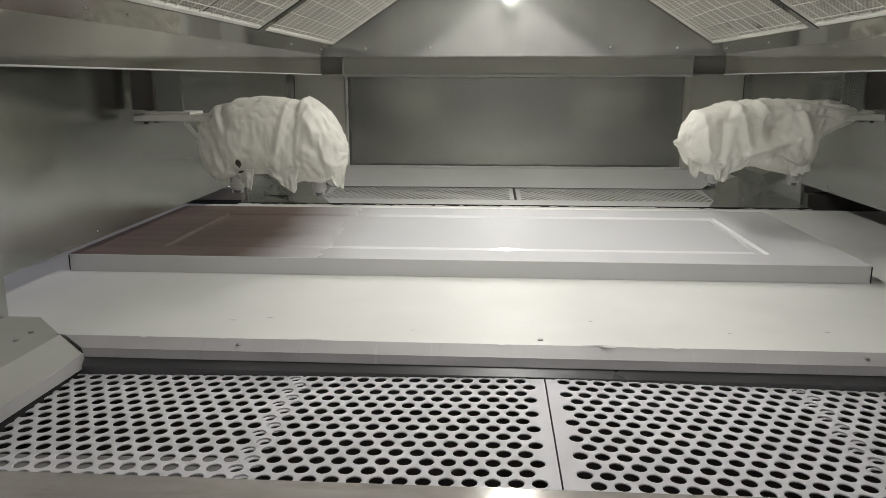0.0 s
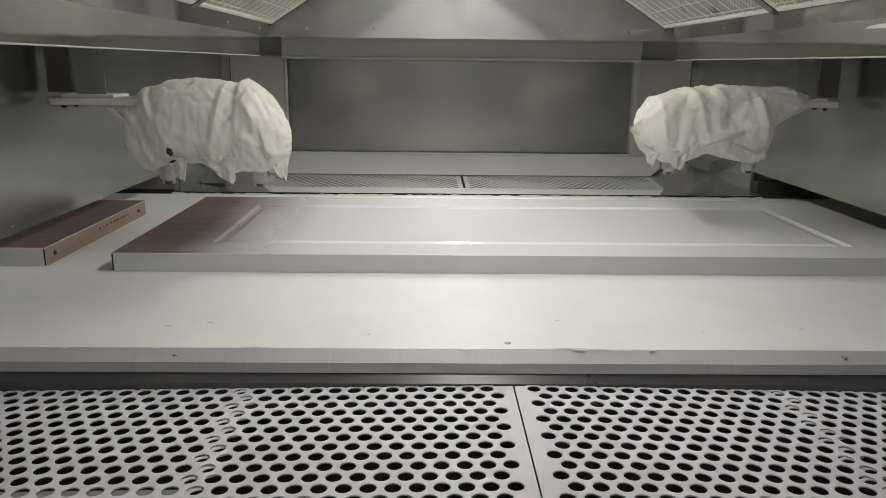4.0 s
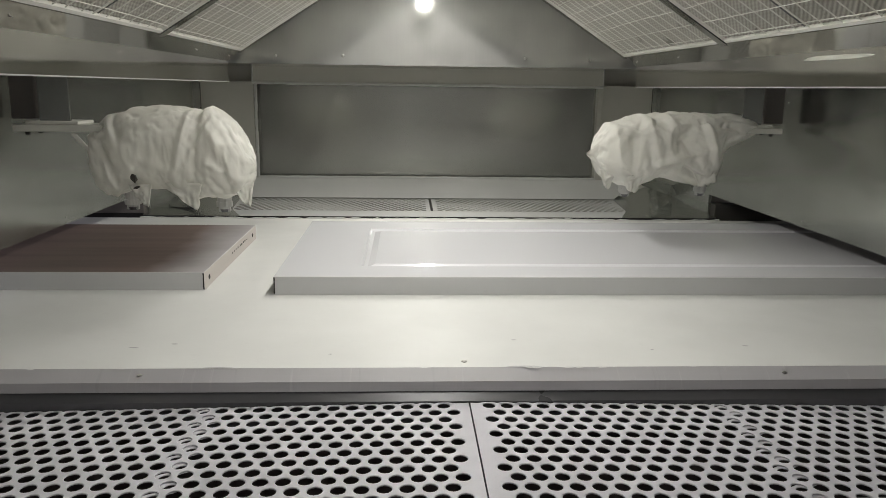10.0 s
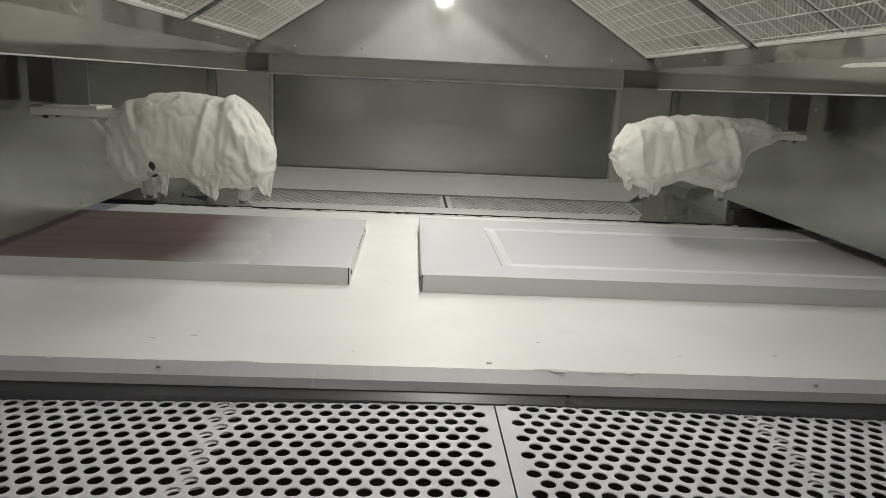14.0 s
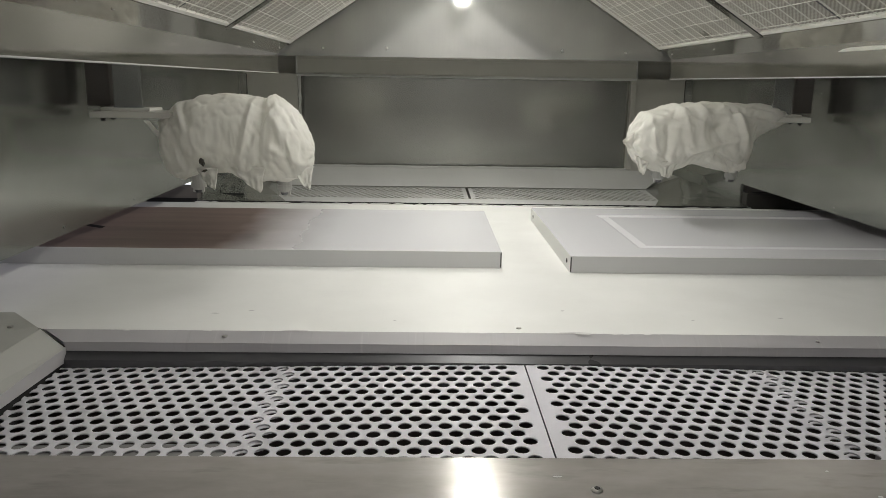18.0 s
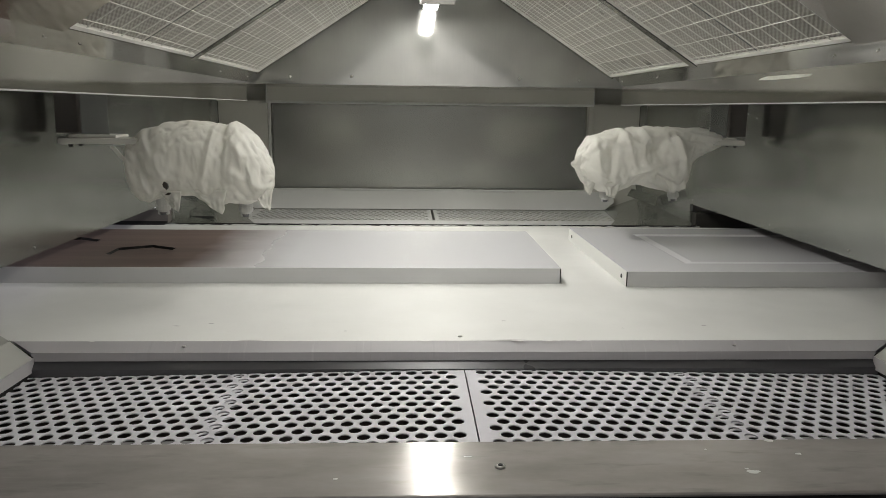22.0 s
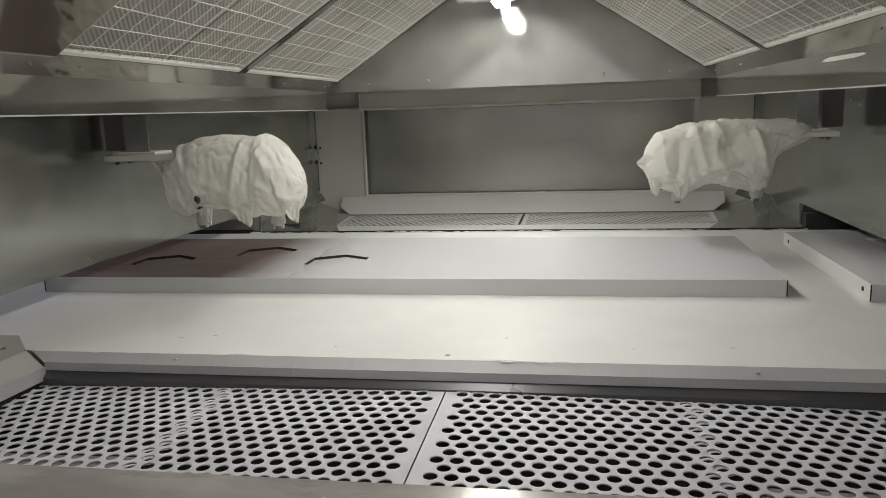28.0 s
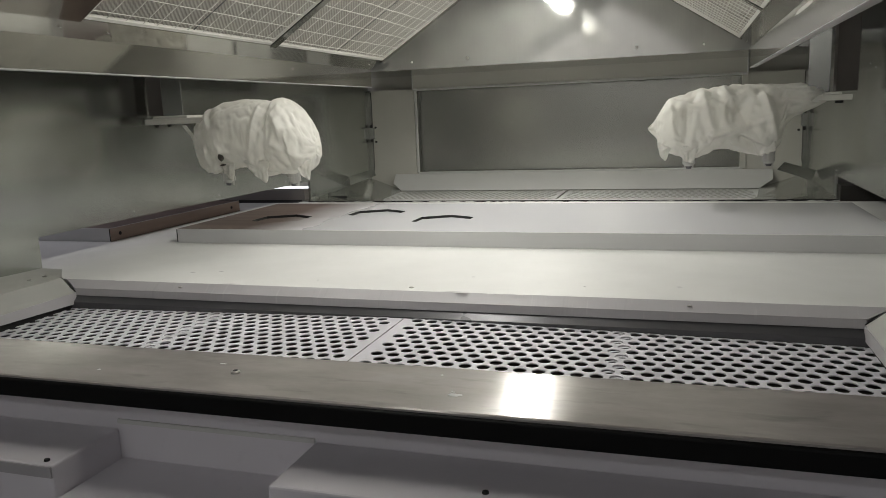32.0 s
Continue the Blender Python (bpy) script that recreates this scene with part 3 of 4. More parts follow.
# ---- fixings and paint marks ----
def screw(x, y, z, r, axis, label="small round screw head", mat=None):
    t_ = thing("screw", label, "screw", "fixings", at=(x, y, z))
    bm = bmesh.new()
    h = 0.35 * r
    bmesh.ops.create_uvsphere(bm, u_segments=12, v_segments=6, radius=r)
    sc = {"x": (0.45, 1, 1), "y": (1, 0.45, 1), "z": (1, 1, 0.45)}[axis]
    bmesh.ops.scale(bm, vec=sc, verts=bm.verts[:])
    part("head", bm, mat or BOLT, t_, "", True)
    return t_


for x in (-0.36, 0.36):
    screw(x, 1.786, 1.504, 0.006, "y")
for x in (-0.62, 0.62):
    screw(x, 1.786, 1.50, 0.005, "y")
rail_screw = screw(-0.002, -0.684, 0.9455, 0.0065, "z", "small worn screw in the rail")
part("recess", add_cyl(bmesh.new(), (0.0, 0.0, 0.0029), 0.0032, 0.0032, 0.001, "z", 6), BLACK, rail_screw)
# two wall rivets in white, which paints the glint on them
screw(1.089, 1.146, 1.368, 0.003, "x", "rivet on the side wall, coloured white for its glint", WHITE)
screw(1.089, 1.073, 1.354, 0.0025, "x", "rivet on the side wall, coloured white for its glint", WHITE)
screw(-0.005, 0.0, 0.9005, 0.0055, "z", "paint-covered rivet on the table")
screw(-0.57, -0.040, 0.8925, 0.0045, "z", "paint-covered rivet on the lip")
screw(0.57, -0.040, 0.8925, 0.0045, "z", "paint-covered rivet on the lip")
for s in (-1, 1):
    for y in (-0.084, -0.038):
        screw(s * 0.973, y, 0.907, 0.0055, "z", "paint-covered screw on the trim")
    for y in (-0.165, -0.132):
        screw(s * 1.089, y, 1.128, 0.005, "x", "screw beside the panel joint")
    for y in (-0.175, -0.258, -0.337):
        screw(s * 1.089, y, 1.002, 0.005, "x", "screw beside the panel joint")
    for y in (-0.10, 0.05, 1.2, 1.65):
        screw(s * 0.770, y, 1.4915, 0.003, "z", "small screw in the hood beam")
    for y in (0.91, 1.41, 1.61, 0.45):
        screw(s * 1.089, y, 1.005, 0.0035, "x", "small rivet above the slot")


def splash(x, y, z, rx, ry, seed):
    """A dried paint speck: a low uneven blob."""
    rr = random.Random(seed)
    bm = bmesh.new()
    c = bm.verts.new((x, y, z + 0.0012))
    n = 12
    ring = []
    for i in range(n):
        a = 2 * math.pi * i / n
        k = rr.uniform(0.75, 1.2)
        ring.append(bm.verts.new((x + rx * k * math.cos(a), y + ry * k * math.sin(a), z + 0.0002)))
    for i in range(n):
        bm.faces.new((c, ring[i], ring[(i + 1) % n]))
    return bm


# long thin pale streak, fixed on the inner face of the right beam
streak = thing("pale_streak", "long pale streak on the hood beam", "scuff")
bm = splash(0, 0, 0, 0.145, 0.0055, 18)
bmesh.ops.transform(bm, matrix=Matrix.Translation((0.7899, 0.305, 1.459)) @ Matrix.Rotation(radians(-90), 4, "Y") @ Matrix.Rotation(radians(90), 4, "Z"), verts=bm.verts[:])
part("scuff", bm, COLUMN, streak, "", True)

specks = thing("paint_specks", "dried white paint specks on the steel rail", "paint specks")
for i, (x, y, rx, ry) in enumerate(((0.365, -0.615, 0.006, 0.004), (0.385, -0.655, 0.004, 0.003), (0.305, -0.702, 0.008, 0.005), (0.30, -0.694, 0.003, 0.002), (0.27, -0.64, 0.002, 0.002), (-0.20, -0.71, 0.003, 0.002), (-0.04, -0.655, 0.005, 0.0015))):
    part("speck", splash(x, y, 0.945, rx, ry, i), WHITE, specks, "", True)
marks = thing("paint_marks", "small dried paint ridges on the white table film", "paint marks")
for i, (x, y, rx, ry) in enumerate(((0.102, 0.119, 0.005, 0.003), (-0.55, 0.10, 0.007, 0.003), (-0.62, 0.08, 0.009, 0.003), (-0.25, 0.04, 0.004, 0.002), (0.55, 0.08, 0.007, 0.003), (-0.44, -0.026, 0.03, 0.003), (0.10, -0.026, 0.03, 0.003), (0.36, 0.06, 0.004, 0.002))):
    part("mark", splash(x, y, 0.9005, rx, ry, 40 + i), TRIM_GREY, marks, "", True)

crust = thing("paint_crust", "ragged white paint crust on the table lip", "paint crust")
rnd = random.Random(21)
for i in range(16):
    x = 0.07 + 0.22 * rnd.random() if i < 11 else rnd.uniform(-0.8, 0.8)
    part("flake", splash(x, -0.029 + rnd.uniform(-0.004, 0.001), 0.9003, rnd.uniform(0.002, 0.009), rnd.uniform(0.001, 0.0022), 80 + i), WHITE, crust, "", True)

# bright yard seen through the far end of the entry slot, and the outer rail before it
structure("backdrop", box(-3.6, -1.25, 2.70, 2.72, 0.3, 0.858), DAYLIT, "bright daylit backdrop")
outer = thing("outer_guide_rail", "dull brown-grey steel guide rail beyond the entry slot", "rail")
part("rail", box(-2.6, -1.105, 1.60, 1.66, 0.70, 0.950, 0.002), RAIL_DARK, outer)
# exit rail is near-black in place of the shade beyond the slot
outlet = thing("outer_guide_rail", "steel guide rail beyond the exit slot, coloured dark as if unlit", "rail")
part("rail", box(1.105, 2.6, 1.60, 1.66, 0.70, 0.950, 0.002), SHADE_DARK, outlet)
part("shadow_gap", box(-2.6, -1.105, 1.589, 1.599, 0.70, 0.905), BLACK, outer)

# ---- hood ----
for s, name in ((-1, "hood_beam_left"), (1, "hood_beam_right")):
    bm = bmesh.new()
    prof = [(s * 0.79, 1.398), (s * 0.79, 1.474), (s * 0.752, 1.512), (s * 0.764, 1.520), (s * 0.806, 1.478), (s * 0.806, 1.398)]
    prism(bm, prof, "y", -0.75, 1.712)
    structure(name, bm, STEEL, "folded stainless hood beam")
    # thin pale strip paints the bright highlight along the beam's bottom edge
    xs = sorted((s * 0.7885, s * 0.8075))
    structure(name + "_edge", box(xs[0], xs[1], -0.75, 1.711, 1.3955, 1.3985, 0.001), TRIM_GREY, "pale strip for the highlight on the lower edge of the hood beam")
bm = bmesh.new()
prism(bm, [(-1.09, 1.468), (1.09, 1.468), (1.09, 1.52), (0.78, 1.52), (0.0, 2.02), (-0.78, 1.52), (-1.09, 1.52)], "y", 1.787, 1.799)
structure("hood_gable", bm, STEEL_GABLE, "stainless triangular hood end plate")
structure("hood_soffit", box(-1.09, 1.09, 1.80, 2.365, 1.470, 1.478), STEEL, "stainless sheet behind the hood end")

SLOPE = Vector((0.43, 0, 0.276)).normalized()
for s in (-1, 1):
    def on_slope(u, y, lift=0.0):
        return (s * (0.752 - SLOPE.x * u - SLOPE.z * lift), y, 1.516 + SLOPE.z * u - SLOPE.x * lift)
    for ya, yb in ((-0.05, 0.785), (0.825, 1.755)):
        flt = thing("hood_filter", "pale pleated overspray filter behind a wire grid", "filter", "hood filters")
        bm = bmesh.new()
        n, ulen = 46, 0.84
        step = (yb - ya) / n
        for i in range(n):
            y0, y1, ym = ya + i * step, ya + (i + 1) * step, ya + (i + 0.5) * step
            a, b = ([bm.verts.new(on_slope(u, yy, l)) for yy, l in ((y0, -0.024), (ym, -0.005), (y1, -0.024))] for u in (-0.004, ulen))
            bm.faces.new((a[0], a[1], b[1], b[0]))
            bm.faces.new((a[1], a[2], b[2], b[1]))
        bmesh.ops.remove_doubles(bm, verts=bm.verts[:], dist=1e-5)
        part("media", bm, FILTER, flt)
        bm = bmesh.new()
        rw = random.Random(int(ya * 100) + s)

        def wire(p, q, r=0.0011):
            d = Vector(q) - Vector(p)
            made = bmesh.ops.create_cone(bm, cap_ends=False, segments=5, radius1=r, radius2=r, depth=d.length)
            bmesh.ops.transform(bm, matrix=Matrix.Translation((Vector(p) + Vector(q)) / 2) @ d.to_track_quat("Z", "Y").to_matrix().to_4x4(), verts=made["verts"])

        for j in range(1, 14):
            u0, sag = j * 0.062 - 0.035, rw.uniform(-0.006, 0.008)
            pts = [on_slope(u0 + sag * math.sin(math.pi * i / 12) + rw.uniform(-0.0012, 0.0012), ya + (yb - ya) * i / 12, -0.001) for i in range(13)]
            for p, q in zip(pts, pts[1:]):
                wire(p, q)
        for j in range(1, 13):
            y = ya + (yb - ya) * (j + rw.uniform(-0.12, 0.12)) / 13
            wire(on_slope(0.0, y, 0.0), on_slope(ulen, y + rw.uniform(-0.006, 0.006), 0.0), 0.0013 if j != 6 else 0.0018)
        part("wire_grid", bm, WIRE, flt, "thin bent wires")
        bm = bmesh.new()
        ym = ya + (yb - ya) * 0.49
        slab(bm, [on_slope(0.0, ym, -0.0035), on_slope(ulen, ym, -0.0035), on_slope(ulen, ym + 0.003, -0.0035), on_slope(0.0, ym + 0.003, -0.0035)][:: s], 0.003)
        part("media_seam", bm, STEEL_DARK, flt, "dark seam between filter pads")
        bm = bmesh.new()
        for (u0, u1, y0, y1) in ((0.0, 0.010, ya, yb), (ulen - 0.01, ulen + 0.01, ya, yb), (0, ulen, ya - 0.002, ya + 0.006), (0, ulen, yb - 0.006, yb + 0.002)):
            slab(bm, [on_slope(u0, y0, 0.003), on_slope(u1, y0, 0.003), on_slope(u1, y1, 0.003), on_slope(u0, y1, 0.003)][:: s], 0.010)
        part("frame", bm, WIRE, flt, "folded metal filter frame")
    bm = bmesh.new()
    near = bmesh.new()
    slab(near, [on_slope(-0.01, -0.76, 0.005), on_slope(0.90, -0.76, 0.005), on_slope(0.90, -0.05, 0.005), on_slope(-0.01, -0.05, 0.005)][:: s], 0.006)
    structure("hood_front_sheet_" + ("left" if s < 0 else "right"), near, STEEL_HOOD, "dark mirror-like stainless sheet at the hood front")
    for y0, y1 in ((0.785, 0.825), (1.755, 1.788)):
        slab(bm, [on_slope(-0.01, y0, 0.005), on_slope(0.90, y0, 0.005), on_slope(0.90, y1, 0.005), on_slope(-0.01, y1, 0.005)][:: s], 0.006)
    gap = bmesh.new()
    slab(gap, [on_slope(0.0, 0.780, 0.0045), on_slope(0.86, 0.780, 0.0045), on_slope(0.86, 0.7845, 0.0045), on_slope(0.0, 0.7845, 0.0045)][:: s], 0.002)
    structure("hood_gap_" + ("left" if s < 0 else "right"), gap, BLACK, "dark gap between filter and rib")
    structure("hood_rib_" + ("left" if s < 0 else "right"), bm, STEEL, "stainless ribs between the filters")
    bm = bmesh.new()
    slab(bm, [on_slope(-0.01, -0.76, -0.05), on_slope(0.95, -0.76, -0.05), on_slope(0.95, 1.79, -0.05), on_slope(-0.01, 1.79, -0.05)][:: s], 0.004)
    structure("hood_roof_" + ("left" if s < 0 else "right"), bm, STEEL, "stainless hood roof sheet")
    # unseen dark lid, added so the upper walls mirror something dark
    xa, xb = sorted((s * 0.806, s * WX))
    structure("shade_lid_" + ("left" if s < 0 else "right"), box(xa, xb, -0.85, 2.365, 1.76, 1.78), SHADE_DARK, "unseen dark sheet added over the gun travel")
structure("hood_ridge", box(-0.12, 0.12, -0.76, 1.79, 2.02, 2.04), STEEL, "hood ridge sheet")

fixture = thing("ridge_light", "long white strip light under the hood ridge", "light")
part("housing", box(RIDGE_X - 0.045, RIDGE_X + 0.045, -0.68, 1.72, RIDGE_Z - 0.005, RIDGE_Z + 0.03, 0.004), WHITE, fixture)
# unseen fins and plates, added to hide the near tubes from the gable's mirror
for i in range(9):
    y = -0.62 + i * 0.195
    part("block_fin", box(RIDGE_X - 0.045, RIDGE_X + 0.045, y, y + 0.002, RIDGE_Z - 0.062, RIDGE_Z - 0.0055), SHADE_DARK, fixture, "unseen thin dark fin added to block the tube glow")
for y in (-0.02, 0.776):
    part("block_plate", box(RIDGE_X - 0.05, RIDGE_X + 0.05, y, y + 0.003, RIDGE_Z - 0.125, RIDGE_Z - 0.0055), SHADE_DARK, fixture, "unseen dark plate added to block light between the tubes")
for y0, y1 in ((-0.66, 0.74), (1.06, 1.66)):
    part("diffuser", box(RIDGE_X - 0.029, RIDGE_X + 0.029, y0, y1, RIDGE_Z - 0.035, RIDGE_Z - 0.005, 0.004), GLOW, fixture, "glowing diffuser")

# ---- doors on the belt ----
SPEED = 0.0751


def rect(x0, y0, x1, y1):
    return [(x0, y0), (x1, y0), (x1, y1), (x0, y1)]


def hexagon(cx, cy, r):
    return [(cx + r * math.sin(math.pi * k / 3), cy + r * math.cos(math.pi * k / 3)) for k in range(6)]


def pierced_face(bm, outline, holes, z, index=0):
    """A flat face at height z inside an outline, with holes left out. Returns the rim of each hole."""
    loops, edges = [], []
    for pts in (outline, *holes):
        vs = [bm.verts.new((*p, z)) for p in pts]
        loops.append(vs)
        edges += [bm.edges.new((vs[i], vs[(i + 1) % len(vs)])) for i in range(len(vs))]
    made = bmesh.ops.triangle_fill(bm, edges=edges, use_beauty=True, use_dissolve=False, normal=(0, 0, 1))
    for g in made["geom"]:
        if isinstance(g, bmesh.types.BMFace):
            g.material_index = index
            if g.normal.z < 0:
                g.normal_flip()
    return loops


def ring_down(bm, loop, inset_pts, z, index=0):
    low = [bm.verts.new((*p, z)) for p in inset_pts]
    n = len(loop)
    for i in range(n):
        f = bm.faces.new((loop[i], loop[(i + 1) % n], low[(i + 1) % n], low[i]))
        f.material_index = index
    return low


def inset(pts, d):
    cx, cy = sum(p[0] for p in pts) / len(pts), sum(p[1] for p in pts) / len(pts)
    return [(x - math.copysign(d, x - cx), y - math.copysign(d, y - cy)) for x, y in pts]


def door_body(d, length, width, field=None, hexes=(), thick=0.044):
    """A door lying on its back: slab with edges, and a moulded field or six-sided pockets in the face."""
    bm = bmesh.new()
    r = 0.0012
    holes = [field] if field else [hexagon(*h) for h in hexes]
    loops = pierced_face(bm, rect(r, r, length - r, width - r), holes, thick)
    rim = ring_down(bm, loops[0], rect(0, 0, length, width), thick - r, 1)
    foot = ring_down(bm, rim, rect(0, 0, length, width), 0.0, 1)
    f = bm.faces.new(foot)
    f.material_index = 1
    if field:
        v = ring_down(bm, loops[1], inset(field, 0.006), thick - 0.006)
        v = ring_down(bm, v, inset(field, 0.016), thick - 0.007)
        v = ring_down(bm, v, inset(field, 0.034), thick - 0.0015)
        bm.faces.new(v)
    # pocket walls are black, which paints the shadow line inside each recess
    for lp in loops[1:] if hexes else ():
        pts = [(v.co.x, v.co.y) for v in lp]
        v = ring_down(bm, lp, pts, thick - 0.008, 3)
        bm.faces.new(v)
    bmesh.ops.recalc_face_normals(bm, faces=bm.faces[:])
    for f in bm.faces:
        if f.material_index == 1 and abs(f.normal.x) > 0.9:
            f.material_index = 2
    part("slab", bm, [DOOR_FACE, PRIMER, TIMBER, BLACK], d)
    for x in (0.0005, length - 0.0035):
        part("corner_line", box(x, x + 0.003, -0.0006, 0.001, 0.002, thick - 0.002), BLACK, d)
    # bore holes in the two ends
    for x, nx in ((0.0, -1), (length, 1)):
        for y in (0.045, width - 0.06):
            bm = bmesh.new()
            add_cyl(bm, (x + nx * 0.0006, y, 0.022), 0.006, 0.006, 0.002, "x", 14)
            part("bore_hole", bm, BLACK, d, "dark round bore hole")


door_a = thing("door", "white-sprayed panelled door still brown at its trailing end", "door", "doors on the conveyor")
door_body(door_a, 1.98, 0.76, rect(0.20, 0.11, 1.78, 0.625))
door_b = thing("door", "flush brown door with six-sided recesses being sprayed white", "door", "doors on the conveyor")
door_body(door_b, 2.03, 0.64, None, ((0.81, 0.235, 0.1), (0.53, 0.375, 0.1), (0.245, 0.235, 0.1)))
door_c = thing("door", "unpainted brown door waiting at the entry slot", "door", "doors on the conveyor")
door_body(door_c, 1.98, 0.76)
# pencil marks on the end of one door: unreadable, so plain strokes
rnd = random.Random(3)
for i in range(9):
    y = 0.30 + i * 0.024 + rnd.uniform(-0.004, 0.004)
    h = rnd.uniform(0.006, 0.013)
    part("pencil_mark", box(2.0301, 2.0306, y, y + rnd.uniform(0.004, 0.012), 0.024, 0.024 + h * 0.5), BLACK, door_b)

# ---- spray guns under cloth covers ----
def crease(p, k, off):
    """Sharp-edged folds: ridges of warped noise."""
    q = Vector(p) + 0.05 * Vector((noise.noise(Vector(p) * 9 + off), noise.noise(Vector(p) * 9 + off * 2), noise.noise(Vector(p) * 9 - off)))
    return 1 - 2.2 * abs(noise.noise(q * k + off))


def drape(base, grow_x, grow_a, lo, hi, seed, steps=200):
    """Cloth with spare length over a form: it buckles into folds. base: rings of points; grow: spare length along and around."""
    nx, na, _ = base.shape
    rng = np.random.default_rng(seed)
    n = np.cross(np.roll(base, -1, 1) - np.roll(base, 1, 1), np.gradient(base, axis=0))
    n /= np.linalg.norm(n, axis=2, keepdims=True) + 1e-9
    if ((base - base.mean(axis=1, keepdims=True)) * n).sum() < 0:
        n = -n
    kick = rng.standard_normal((nx, na))
    for _ in range(5):
        kick = (kick + np.roll(kick, 1, 1) + np.roll(kick, -1, 1) + np.roll(kick, 1, 0) + np.roll(kick, -1, 0)) / 5
    p = base + n * (0.003 * kick / kick.std())[..., None]
    ties = []
    for dx, da, stiff in ((1, 0, 1.0), (0, 1, 1.0), (1, 1, 0.5), (1, -1, 0.5), (4, 0, 0.8), (0, 4, 0.8), (9, 0, 0.5), (0, 9, 0.5)):
        d = np.roll(base[dx:], -da, 1) - base[: nx - dx]
        g = 1 + (grow_x[: nx - dx] * (dx > 0) + grow_a[: nx - dx] * (da != 0)) / ((dx > 0) + (da != 0))
        ties.append((dx, da, stiff, np.linalg.norm(d, axis=2) * g))
    for _ in range(steps):
        move, weight = np.zeros_like(p), np.full((nx, na, 1), 1e-6)
        for dx, da, stiff, rest in ties:
            d = np.roll(p[dx:], -da, 1) - p[: nx - dx]
            pull = (0.5 * stiff * (1 - rest / (np.linalg.norm(d, axis=2) + 1e-9)))[..., None] * d
            move[: nx - dx] += pull
            move[dx:] -= np.roll(pull, da, 1)
            weight[: nx - dx] += stiff
            weight[dx:] += stiff
        p += 1.6 * move / weight
        rise = ((p - base) * n).sum(2)
        kept = np.clip(rise, lo, hi)
        p += n * (kept - rise)[..., None]
        p += 0.03 * (base + n * kept[..., None] - p)
    return p


def cover(x0, x1, top, bottom, halfdepth, spare_x, spare_a, seed, folds, nx=170, na=170):
    """A cloth bag over a pair of guns. top, bottom, halfdepth, spare: (u, value) pairs along it."""
    def along(pairs, u):
        return np.interp(u, [q[0] for q in pairs], [q[1] for q in pairs])
    u = np.linspace(0, 1, nx)
    u = 0.5 - 0.5 * np.cos(math.pi * u) * (0.55 + 0.45 * np.abs(2 * u - 1))
    ang = np.linspace(0, 2 * math.pi, na, endpoint=False)
    c, s_ = np.cos(ang)[None], np.sin(ang)[None]
    t_, b_ = along(top, u)[:, None], along(bottom, u)[:, None]
    endc = np.sqrt(np.maximum(0.0, 1 - np.abs(2 * u - 1) ** 9))[:, None]
    zc, hz = (t_ + b_) / 2, (t_ - b_) / 2 * (0.55 + 0.45 * endc)
    hy = along(halfdepth, u)[:, None] * (0.08 + 0.92 * endc)
    x = np.broadcast_to((x0 + (x1 - x0) * u)[:, None], (nx, na))
    y = hy * (1 + 0.10 * np.maximum(0, -s_)) * np.sign(c) * np.abs(c) ** 0.74
    z = zc + hz * np.sign(s_) * np.abs(s_) ** 0.74
    amt = np.zeros((nx, na))
    side = 0.35 + 0.65 * np.abs(c)
    for xa, za, xb, zb, wid, amp in folds:
        dx, dz = xb - xa, zb - za
        k = np.clip(((x - xa) * dx + (z - za) * dz) / (dx * dx + dz * dz), 0, 1)
        dist = np.hypot(x - xa - k * dx, z - za - k * dz)
        amt += side * amp * (1 - 0.6 * k) * np.maximum(0, 1 - dist / (1.5 * wid))
    rng = np.random.default_rng(seed + 40)
    arc = np.broadcast_to(ang[None] * 0.095, (nx, na))
    calm = along(spare_x, u)[:, None] / 0.035 * (0.2 + 0.8 * endc)
    for _ in range(150):
        cx, ca = rng.uniform(x0, x1), rng.uniform(0, 0.6)
        lean, reach, wid = rng.normal(1.5, 0.55), rng.uniform(0.02, 0.06), rng.uniform(0.006, 0.018)
        da = (arc - ca + 0.2985) % 0.597 - 0.2985
        k = (x - cx) * math.cos(lean) + da * math.sin(lean)
        d = -(x - cx) * math.sin(lean) + da * math.cos(lean)
        d = np.where(d > 0, d, -d * rng.uniform(0.5, 2.2))
        amt += calm * rng.choice((-1, 1), p=(0.4, 0.6)) * rng.uniform(0.002, 0.0055) * np.maximum(0, 1 - d / wid) * np.maximum(0, 1 - (k / reach) ** 2)
    base = np.stack([x, y + 0.5 * c * amt, z + 0.4 * s_ * amt], axis=2)
    gx = np.broadcast_to(along(spare_x, u)[:, None], (nx, na))
    ga = np.broadcast_to(along(spare_a, u)[:, None], (nx, na))
    p = drape(base, gx, ga, -0.010, 0.011, seed) + np.stack([0 * amt, 0.5 * c * amt, 0.4 * s_ * amt], axis=2)
    idx = np.arange(nx * na).reshape(nx, na)
    a, b = idx[:-1], idx[1:]
    faces = np.stack([a, np.roll(a, -1, 1), np.roll(b, -1, 1), b], axis=2).reshape(-1, 4).tolist()
    me = bpy.data.meshes.new("cloth_cover")
    me.from_pydata(p.reshape(-1, 3).tolist(), [], faces + [idx[0].tolist(), idx[-1][::-1].tolist()])
    bm = bmesh.new()
    bm.from_mesh(me)
    bpy.data.meshes.remove(me)
    bmesh.ops.recalc_face_normals(bm, faces=bm.faces[:])
    return bm


